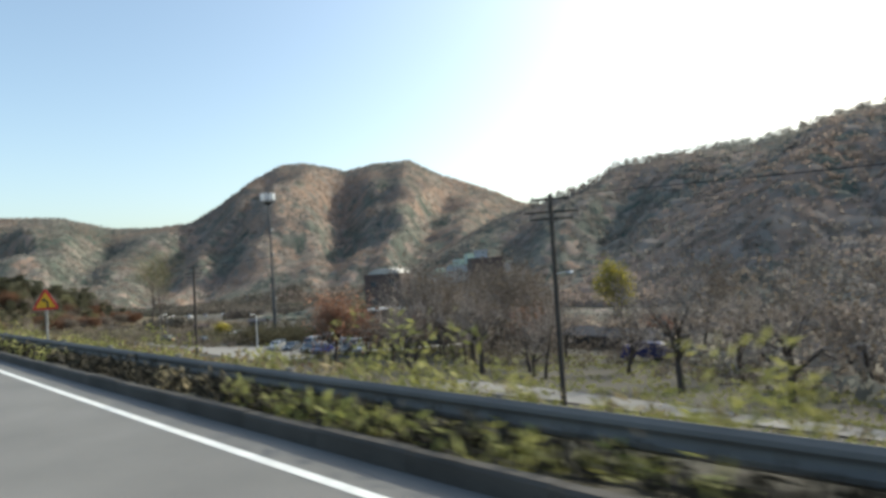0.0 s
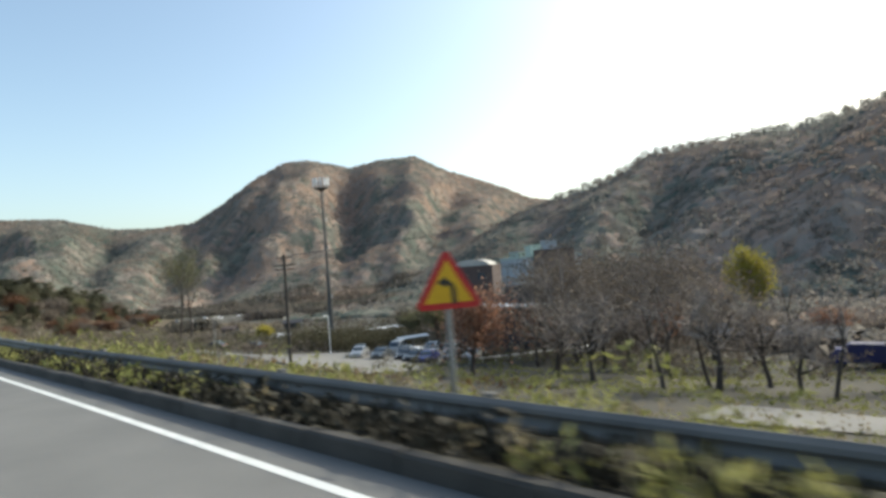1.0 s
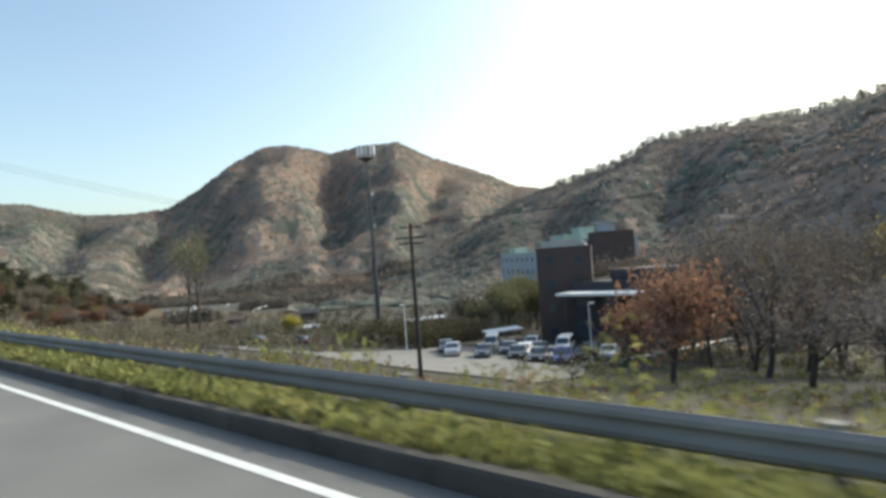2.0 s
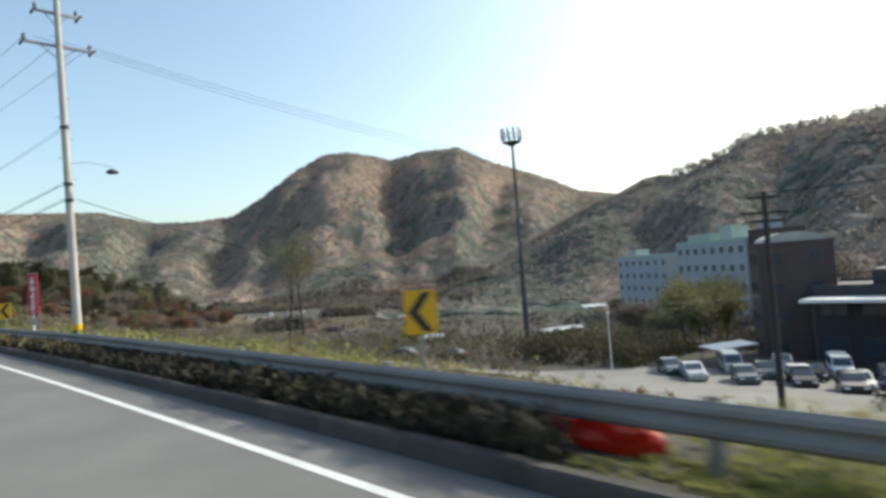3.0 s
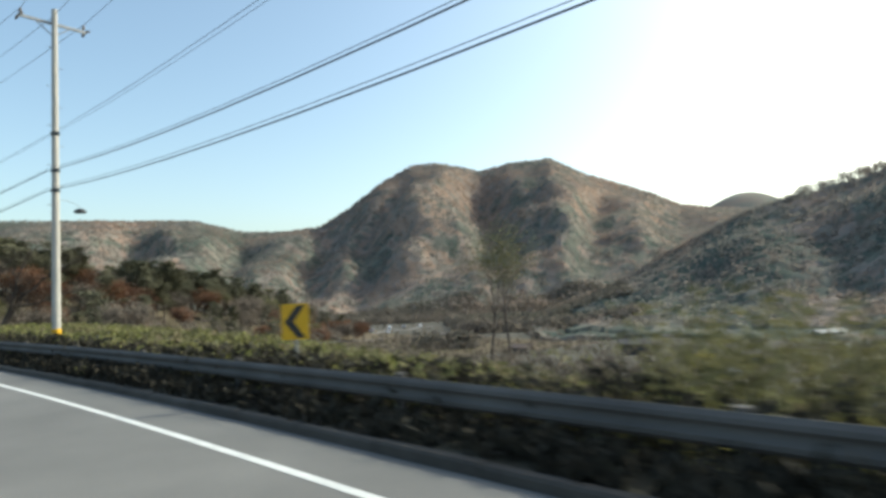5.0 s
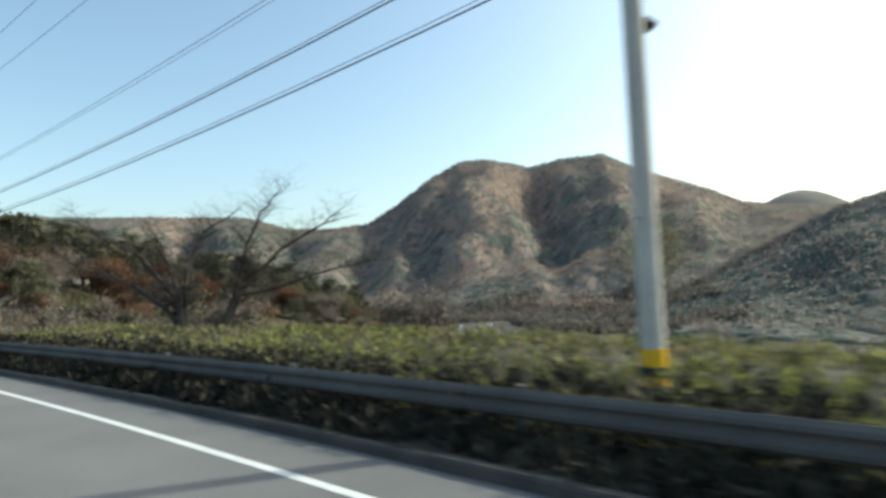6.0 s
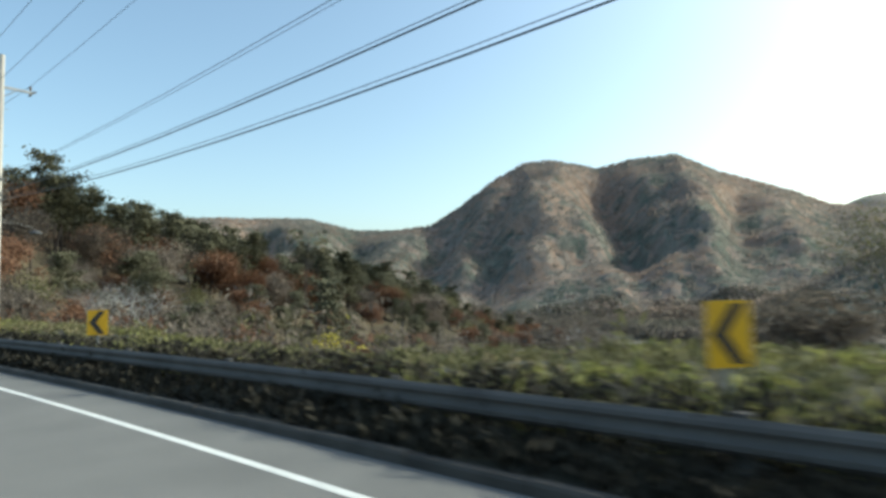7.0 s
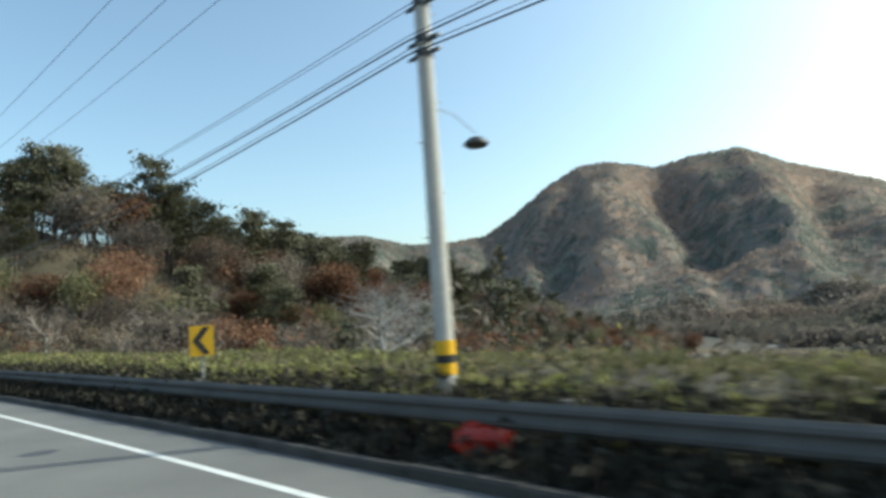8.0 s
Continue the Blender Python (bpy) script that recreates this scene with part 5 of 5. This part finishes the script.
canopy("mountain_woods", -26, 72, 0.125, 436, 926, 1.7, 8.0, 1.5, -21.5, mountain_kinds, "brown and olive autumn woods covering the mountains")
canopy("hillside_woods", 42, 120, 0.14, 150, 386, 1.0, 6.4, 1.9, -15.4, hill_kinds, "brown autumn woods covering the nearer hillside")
far_woods("mountain_twigs", [(62000, -22, 70, 425, 922, 2.7, 9)], WOODS, "leafy crowns among the mountain woods")
far_woods("valley_woods", [(150, 31, 36, 165, 205, 2.2, 30), (3600, 36, 52, 235, 400, 2.6, 24), (5200, -12, 56, 392, 480, 2.8, 16)], VALLEYWOODS, "brown bare woods along the valley floor", -30, -0.45)
far_woods("hillside_twigs", [(15000, 42, 118, 205, 386, 2.0, 18), (2200, 96, 150, 95, 240, 2.0, 14)], WOODS, "sparse leafy crowns among the hillside woods")


def crest_trees(rows):
    """Bare-stemmed trees along the hill's crest, with light showing between the stems; rows of (how many, bearings, distances, heights, share of bare stem)."""
    sh, cs = Shape(), []
    rng = random.Random(15)
    for n, a0, a1, r0, r1, h0, h1, bare in rows:
        for i in range(n):
            a, r = math.radians(rng.uniform(a0, a1)), rng.uniform(r0, r1)
            x, y = math.sin(a) * r, 92 + math.cos(a) * r
            z, h = height(x, y), rng.uniform(h0, h1)
            lean = Vector((rng.uniform(-0.12, 0.12), rng.uniform(-0.12, 0.12), 1))
            p = Vector((x, y, z))
            sh.tube(p, p + lean * h * 0.85, 0.12, 0.05, 3, False)
            for k in range(4):
                b = p + lean * h * rng.uniform(bare, 0.8)
                e = b + Vector((rng.uniform(-1, 1), rng.uniform(-1, 1), rng.uniform(0.3, 0.9))) * h * 0.2
                sh.tube(b, e, 0.07, 0.03, 3, False)
                for q in range(11):
                    c = e + Vector((rng.gauss(0, 0.9), rng.gauss(0, 0.9), rng.gauss(0, 0.75)))
                    u = Vector((rng.uniform(-1, 1), rng.uniform(-1, 1), rng.uniform(-1, 1))).normalized() * rng.uniform(0.2, 0.42)
                    w = u.orthogonal() * 0.7
                    cs += [tuple(c - u), tuple(c + w), tuple(c + u), tuple(c - w)]
    tagged(part("crest_stems", sh, BARK), "thin dark stems of trees on the hill's crest", "woods", kind="stuff")
    leaf = Shape().add(cs, [(4 * i, 4 * i + 1, 4 * i + 2, 4 * i + 3) for i in range(len(cs) // 4)])
    tagged(part("crest_leaves", leaf, WOODS), "thin brown leaves of trees on the hill's crest", "woods", kind="stuff")


crest_trees([(620, 66, 104, 384, 397, 4.0, 8.6, 0.32), (420, 52, 66, 376, 397, 2.6, 4.6, 0.25), (150, 104, 114, 378, 397, 3.5, 6.0, 0.3)])


# ---- buildings in the valley ----
def block(name, label, c0, c1, depth, z0, z1, wall, roof, floors, cols, parapet=0.7, win=(1.1, 1.2), lit=None):
    """A building whose front runs from c0 to c1 (seen with c0 first from the left)."""
    a, b = Vector((*c0, 0)), Vector((*c1, 0))
    d = b - a
    w = d.length
    turn = math.degrees(math.atan2(d.y, d.x))
    t = thing(name, label, "building", pose(a.x, a.y, z0, 0, 0, turn))
    h = z1 - z0
    part("wall", Shape().box((w / 2, depth / 2, h / 2), (w, depth, h)), wall, t)
    part("roof", Shape().box((w / 2, depth / 2, h + 0.04), (w - 0.5, depth - 0.5, 0.08)), roof, t)
    sh = Shape()
    for c, s_ in (((w / 2, 0.1, h + parapet / 2), (w + 0.2, 0.3, parapet)), ((w / 2, depth - 0.1, h + parapet / 2), (w + 0.2, 0.3, parapet)), ((0.05, depth / 2, h + parapet / 2), (0.3, depth - 0.5, parapet)), ((w - 0.05, depth / 2, h + parapet / 2), (0.3, depth - 0.5, parapet))):
        sh.box(c, s_)
    part("parapet", sh, roof, t)
    fh = h / floors
    frame_sh = Shape().box((0, 0.0, win[1] / 2 + 0.04), (win[0] + 0.16, 0.14, 0.08)).box((0, 0.0, -win[1] / 2 - 0.04), (win[0] + 0.24, 0.2, 0.08)).box((-win[0] / 2 - 0.04, 0, 0), (0.08, 0.14, win[1])).box((win[0] / 2 + 0.04, 0, 0), (0.08, 0.14, win[1])).box((0, -0.02, 0), (0.06, 0.08, win[1]))
    fm, pm = frame_sh.mesh("window_frame", lit or WHITE), Shape().box((0, 0.02, 0), (win[0], 0.08, win[1])).mesh("window", GLASS)
    sides = [(0, w, lambda u: ((u, -0.02), 0)), (1, depth, lambda u: ((-0.02, u), -90))]
    for side, ln, f in sides:
        n = cols if side == 0 else max(2, int(cols * depth / w * 0.7))
        for k in range(floors):
            for j in range(n):
                (x, y), tn = f(ln * (j + 0.5) / n)
                o = new("window", pm)
                o.parent = t
                o.matrix_local = pose(x, y, fh * (k + 0.55), 0, 0, tn)
                o2 = new("window_frame", fm)
                o2.parent = o
                o2.matrix_local = Matrix.Identity(4)
    return t


def roof_hut(t, name, c, size, material, roofm):
    part(name, Shape().box(c, size), material, t)
    part("hut_roof", Shape().box((c[0], c[1], c[2] + size[2] / 2 + 0.1), (size[0] + 0.5, size[1] + 0.5, 0.2)), roofm, t)


b1 = block("apartment_building", "pale four-storey building with a green roof edge", (156.6, 158), (143.0, 136.8), 13, -16, 0.6, WALLWHITE, ROOFGREEN, 5, 7, 0.6, (1.5, 1.5))
roof_hut(b1, "roof_hut", (5, 4, 16.6 + 1.0), (4, 4, 2.0), ROOFGREEN, TIN)
b2 = block("apartment_building", "pale taller building with green huts on its roof", (140.8, 133.4), (128.0, 113.4), 14, -16, 2.9, WALLWHITE, ROOFGREEN, 5, 8, 0.6, (1.5, 1.5))
roof_hut(b2, "roof_hut", (6, 4, 18.9 + 1.0), (8, 4, 2.0), ROOFGREEN, TIN)
roof_hut(b2, "stair_tower", (14, 5, 18.9 + 1.7), (4, 4, 3.4), ROOFGREEN, ROOFGREEN)
part("brick_wing", Shape().box((26.4, 5, 10.4), (4.8, 9, 20.8)), BRICK, b2, "dark brown brick wing")
roof_hut(b2, "water_tank", (26.0, 4, 20.8 + 1.0), (3.0, 3.0, 2.0), WALLWHITE, TIN)
b3 = block("stair_block", "dark brown brick block with a rounded pale roof", (76.2, 94.6), (79.6, 87.6), 7, -12.2, 1.6, BRICK, BRICK, 4, 2, 0.3, (1.0, 1.1), DARKSTEEL)
part("vault", Shape().prism([(0.6 + 3.3 - 3.3 * math.cos(i * math.pi / 10), 14.1 + 1.1 * math.sin(i * math.pi / 10)) for i in range(11)], 0.5, 6.5), POLECON, b3, "rounded pale roof")
b4 = block("restaurant", "low dark-clad building with a white canopy edge", (77.0, 89.5), (77.0, 74.0), 12, -12.2, -3.6, DARKWALL, DARKWALL, 2, 4, 0.4, (2.4, 1.8), DARKSTEEL)
part("canopy", Shape().box((7.5, -2.2, 7.6), (15.5, 4.4, 0.35)), WHITE, b4, "white canopy slab")
part("upper_storey", Shape().box((10, 5, 9.6), (9, 8, 1.8)), DARKWALL, b4)
for x in (1, 7.5, 14):
    part("canopy_post", Shape().tube((x, -4.0, 0), (x, -4.0, 7.4), 0.12, 0.12, 8), DARKSTEEL, b4)

carport = thing("carport", "white sheet-roofed shelter over parked cars", "carport", pose(67.8, 95.6, height(67.8, 95.6), 0, 0, -38))
part("roof", Shape().prism([(-2.5, 2.0), (-2.5, 2.1), (2.5, 2.35), (2.5, 2.25)], -1.7, 1.7), TIN, carport)
for x in (-2.3, 0, 2.3):
    for y in (-1.5, 1.5):
        part("post", Shape().tube((x, y, 0), (x, y, 2.1), 0.06, 0.06, 8), STEEL, carport)

barrier = thing("low_barrier", "long low white barrier rail at the car park edge", "barrier", pose(0, 0, 0))
pts = [Vector((55.7 + 27 * i / 12, 73 - 2.6 * i / 12, 0)) for i in range(13)]
pts = [Vector((q.x, q.y, height(q.x, q.y) + 0.55)) for q in pts]
part("rail", Shape().path(pts, 0.13, 6), WHITE, barrier)
for q in pts:
    part("post", Shape().tube((q.x, q.y, q.z - 0.7), tuple(q), 0.07, 0.07, 6), WHITE, barrier)


def house(x, y, w, d, h, turn, wall, roof, label):
    t = thing("farmhouse", label, "house", on_land(x, y, turn), "valley houses")
    part("wall", Shape().box((0, 0, h / 2 - 0.5), (w, d, h + 1)), wall, t)
    part("roof", Shape().prism([(-w / 2 - 0.5, h), (0, h + w * 0.22), (w / 2 + 0.5, h), (w / 2 + 0.5, h - 0.15), (0, h + w * 0.22 - 0.2), (-w / 2 - 0.5, h - 0.15)], -d / 2 - 0.6, d / 2 + 0.6), roof, t)
    for k in (-1, 1):
        part("window", Shape().box((k * w * 0.25, -d / 2 - 0.02, h * 0.5), (1.3, 0.1, 1.2)), GLASS, t)
        part("window", Shape().box((-w / 2 - 0.02, k * d * 0.25, h * 0.5), (0.1, 1.3, 1.2)), GLASS, t)
    part("door", Shape().box((0, -d / 2 - 0.02, 1.0), (1.0, 0.1, 2.0)), DARKWALL, t)
    return t


for x, y, w, d, h, tn, wm, rm, lb in ((95, 210, 3, 4, 1.4, 30, BRICK, BRICK, "small brown brick hut in the fields"), (104, 187, 4, 5, 2.2, 40, DARKWALL, DARKWALL, "small dark hut among the fields"),
                                     (99, 139, 2.2, 9, 0.7, 75, BRICK, TIN, "low shed with a pale sheet roof"), (167.7, 174.1, 3, 7, 1.4, 60, WALLWHITE, TIN, "low white shed at the foot of the hill"), (88, 47, 5, 17, 1.9, -8, DARKWALL, DARKWALL, "long dark farm shed behind the fruit trees"),
                                     (80.5, 157.0, 2.4, 5, 0.7, 65, TIN, TIN, "low white cold frame among bushes"),
                                     (240, 360, 5, 7, 1.6, 40, WALLWHITE, TIN, "small farmhouse with a pale sheet roof"), (290, 378, 4, 12, 1.4, 50, TIN, TIN, "long low white greenhouse in the fields")):
    house(x, y, w, d, h, tn, wm, rm, lb)


# ---- parked cars ----
def car(x, y, turn, paint, label, van=False):
    t = thing("parked_car", label, "car", pose(x, y, height(x, y) + 0.14, 0, 0, turn), "parked cars")
    if van:
        low = [(-2.2, 0.3), (-2.25, 1.0), (-2.2, 1.85), (-2.05, 1.95), (1.2, 1.95), (1.75, 1.15), (2.2, 1.0), (2.25, 0.3)]
        cab = [(-2.08, 1.1), (-2.08, 1.75), (1.2, 1.75), (1.6, 1.15)]
    else:
        low = [(-2.2, 0.28), (-2.25, 0.65), (-2.15, 0.95), (-1.7, 1.0), (-1.25, 1.4), (-0.6, 1.47), (0.25, 1.44), (0.95, 1.0), (2.0, 0.85), (2.22, 0.65), (2.22, 0.28)]
        cab = [(-1.45, 1.03), (-1.1, 1.36), (-0.6, 1.42), (0.2, 1.39), (0.75, 1.03)]
    sh = Shape()
    n = len(low)
    for y0, k in ((-0.86, 0.97), (-0.7, 1.0), (0.7, 1.0), (0.86, 0.97)):
        sh.v += [(a * k, y0 * (1 - 0.12 * max(0, b - 0.9)), b if k == 1.0 else b * 0.98) for a, b in low]
    sh.f = [tuple(range(n))] + [tuple(range(4 * n - 1, 3 * n - 1, -1))] + [(r * n + i, (r + 1) * n + i, (r + 1) * n + (i + 1) % n, r * n + (i + 1) % n) for r in range(3) for i in range(n)]
    body = part("body", sh, paint, t)
    part("side_glass", Shape().prism([(a * 0.96, b) for a, b in cab], -0.835, 0.835), GLASS, t, "dark windows")
    if van:
        part("windscreen", Shape().add([(1.23, -0.68, 1.9), (1.23, 0.68, 1.9), (1.73, 0.72, 1.22), (1.73, -0.72, 1.22)], [(0, 1, 2, 3)]), GLASS, t)
    else:
        part("windscreen", Shape().add([(0.3, -0.62, 1.42), (0.3, 0.62, 1.42), (0.93, 0.7, 1.04), (0.93, -0.7, 1.04)], [(0, 1, 2, 3)]), GLASS, t)
        part("rear_window", Shape().add([(-1.27, -0.62, 1.4), (-1.27, 0.62, 1.4), (-1.68, 0.68, 1.03), (-1.68, -0.68, 1.03)], [(3, 2, 1, 0)]), GLASS, t)
    for k in (-0.6, 0.6):
        part("headlight", Shape().box((2.17, k, 0.68), (0.12, 0.36, 0.13)), LAMPW, t, "clear headlight")
        part("tail_light", Shape().box((-2.18, k, 0.78), (0.12, 0.3, 0.14)), RED, t, "red tail light")
    for wx in (-1.35, 1.38):
        for wy in (-0.8, 0.8):
            wh = part("wheel", Shape().tube((wx, wy - 0.1, 0.31), (wx, wy + 0.1, 0.31), 0.31, 0.31, 16), RUBBER, t)
            o = 0.11 if wy > 0 else -0.11
            part("rim", Shape().tube((wx, wy + o - 0.01, 0.31), (wx, wy + o + 0.01, 0.31), 0.2, 0.2, 12), RIM, wh, "silver rim")
    return t


for x, y, tn, ci, lb, vn in ((55.8, 94.4, 215, 2, "silver saloon parked in the valley car park", False), (56.2, 90.0, 210, 4, "dark grey saloon parked in the valley car park", False), (60.5, 89.6, 205, 4, "dark grey saloon parked in the valley car park", False),
                             (57.0, 85.8, 205, 1, "black saloon parked in the valley car park", False), (55.0, 81.8, 200, 1, "black saloon parked in the valley car park", False), (54.2, 78.6, 205, 3, "dark blue saloon parked in the valley car park", False),
                             (66.0, 85.0, 200, 0, "white van parked before the dark building", True), (64.8, 81.0, 200, 4, "dark grey saloon parked in the valley car park", False), (62.5, 93.5, 210, 2, "silver van parked before the dark building", True),
                             (66.5, 90.0, 200, 2, "silver saloon parked in the valley car park", False), (61.0, 76.8, 195, 2, "silver saloon parked in the valley car park", False), (58.5, 97.8, 220, 4, "dark grey saloon parked in the valley car park", False),
                             (59.4, 86.6, 205, 0, "white saloon parked in the valley car park", False), (62.6, 86.4, 205, 1, "black saloon parked in the valley car park", False), (58.0, 81.9, 200, 2, "silver saloon parked in the valley car park", False), (60.0, 79.6, 200, 1, "black saloon parked in the valley car park", False),
                             (129, 316, 60, 0, "white saloon parked on the far lane", False), (152, 350, 55, 0, "white van parked on the far lane", True), (164, 356, 55, 2, "silver saloon parked on the far lane", False), (178, 362, 60, 0, "white saloon parked on the far lane", False), (124, 320, 60, 2, "silver saloon parked on the far lane", False),
                             (51.0, 130.0, 120, 4, "dark grey saloon parked by the lane", False), (57.0, 127.0, 110, 1, "black saloon parked by the lane", False)):
    car(x, y, tn, CARS[ci], lb, vn)

truck = thing("covered_truck", "small truck under a deep blue tarpaulin", "truck", on_land(74, 35.6, 100))
part("load", Shape().prism([(-2.4, 0.7), (-2.4, 2.2), (-2.0, 2.5), (1.2, 2.55), (1.6, 2.3), (1.6, 0.7)], -1.1, 1.1), TARP, truck, "blue tarpaulin cover")
part("cab", Shape().prism([(1.7, 0.5), (1.7, 2.0), (2.6, 2.0), (3.1, 1.3), (3.1, 0.5)], -0.95, 0.95), CARS[3], truck)
part("windscreen", Shape().add([(2.64, -0.8, 1.95), (2.64, 0.8, 1.95), (3.1, 0.8, 1.33), (3.1, -0.8, 1.33)], [(0, 1, 2, 3)]), GLASS, truck)
for wx in (-1.5, 2.2):
    for wy in (-0.85, 0.85):
        part("wheel", Shape().tube((wx, wy - 0.12, 0.38), (wx, wy + 0.12, 0.38), 0.38, 0.38, 16), RUBBER, truck)


# ---- car park lamps ----
def lamp_post(x, y, h, turn, label, paint=ANTENNA):
    t = thing("street_lamp", label, "street lamp", on_land(x, y, turn, 1.0, 0.1), "car park lamps")
    part("pole", Shape().tube((0, 0, -0.2), (0, 0, h), 0.075, 0.05, 10), paint, t)
    part("arm", Shape().path([(0, 0, h - 0.05), (0.5, 0, h + 0.12), (1.3, 0, h + 0.16)], 0.045, 6), paint, t)
    part("lamp_head", Shape().box((1.55, 0, h + 0.14), (0.7, 0.26, 0.14)), LAMPW, t)
    part("foot", Shape().tube((0, 0, -0.2), (0, 0, 0.35), 0.14, 0.13, 10), paint, t)


lamp_post(57.3, 103.6, 6.0, -150, "pale street lamp beside the car park")
lamp_post(46.5, 120.6, 5.6, 30, "slim grey street lamp beside the lane", STEEL)
lamp_post(56.5, 76.5, 6.0, -140, "pale street lamp beside the car park")
lamp_post(52.4, 132.0, 5.5, 20, "slim grey street lamp beside the lane", STEEL)


# ---- crumpled red plastic under the rail ----
def red_bag(x, y, z, s, seed, size=1.0):
    p = Vector((x, y, 0))
    t = thing("plastic_sack", "crumpled shiny red plastic sack lying under the guard rail", "sack", pose(p.x, p.y, z, 0, 0, heading(s) + 90), "red sacks")
    rng = random.Random(seed)
    bm = bmesh.new()
    bmesh.ops.create_icosphere(bm, subdivisions=3, radius=1)
    for v in bm.verts:
        n = noise.noise(v.co * 2.2 + Vector((seed, 0, 0))) * 0.28 + noise.noise(v.co * 6 + Vector((0, seed, 0))) * 0.1
        c = v.co * (1 + n)
        v.co = Vector((c.x * 0.5, c.y * 0.24, max(c.z, -0.75) * 0.31)) * size
    me = bpy.data.meshes.new("sack_body")
    bm.to_mesh(me)
    bm.free()
    me.materials.append(BAG)
    o = new("sack_body", me)
    o.parent = t
    # white highlight on the plastic, made as a pale patch
    part("highlight_patch", Shape().add([Vector(q) * size for q in ((-0.4, -0.12, 0.1), (-0.28, -0.16, 0.12), (-0.26, -0.05, 0.2), (-0.36, 0.0, 0.2))], [(0, 1, 2, 3)]), BAGGLINT, t, "pale patch painted as the plastic's highlight")


red_bag(5.76, 73.2, 0.06, 72, 3, 1.15)
red_bag(-15.1, 184.3, 0.24, 185, 8, 0.8)
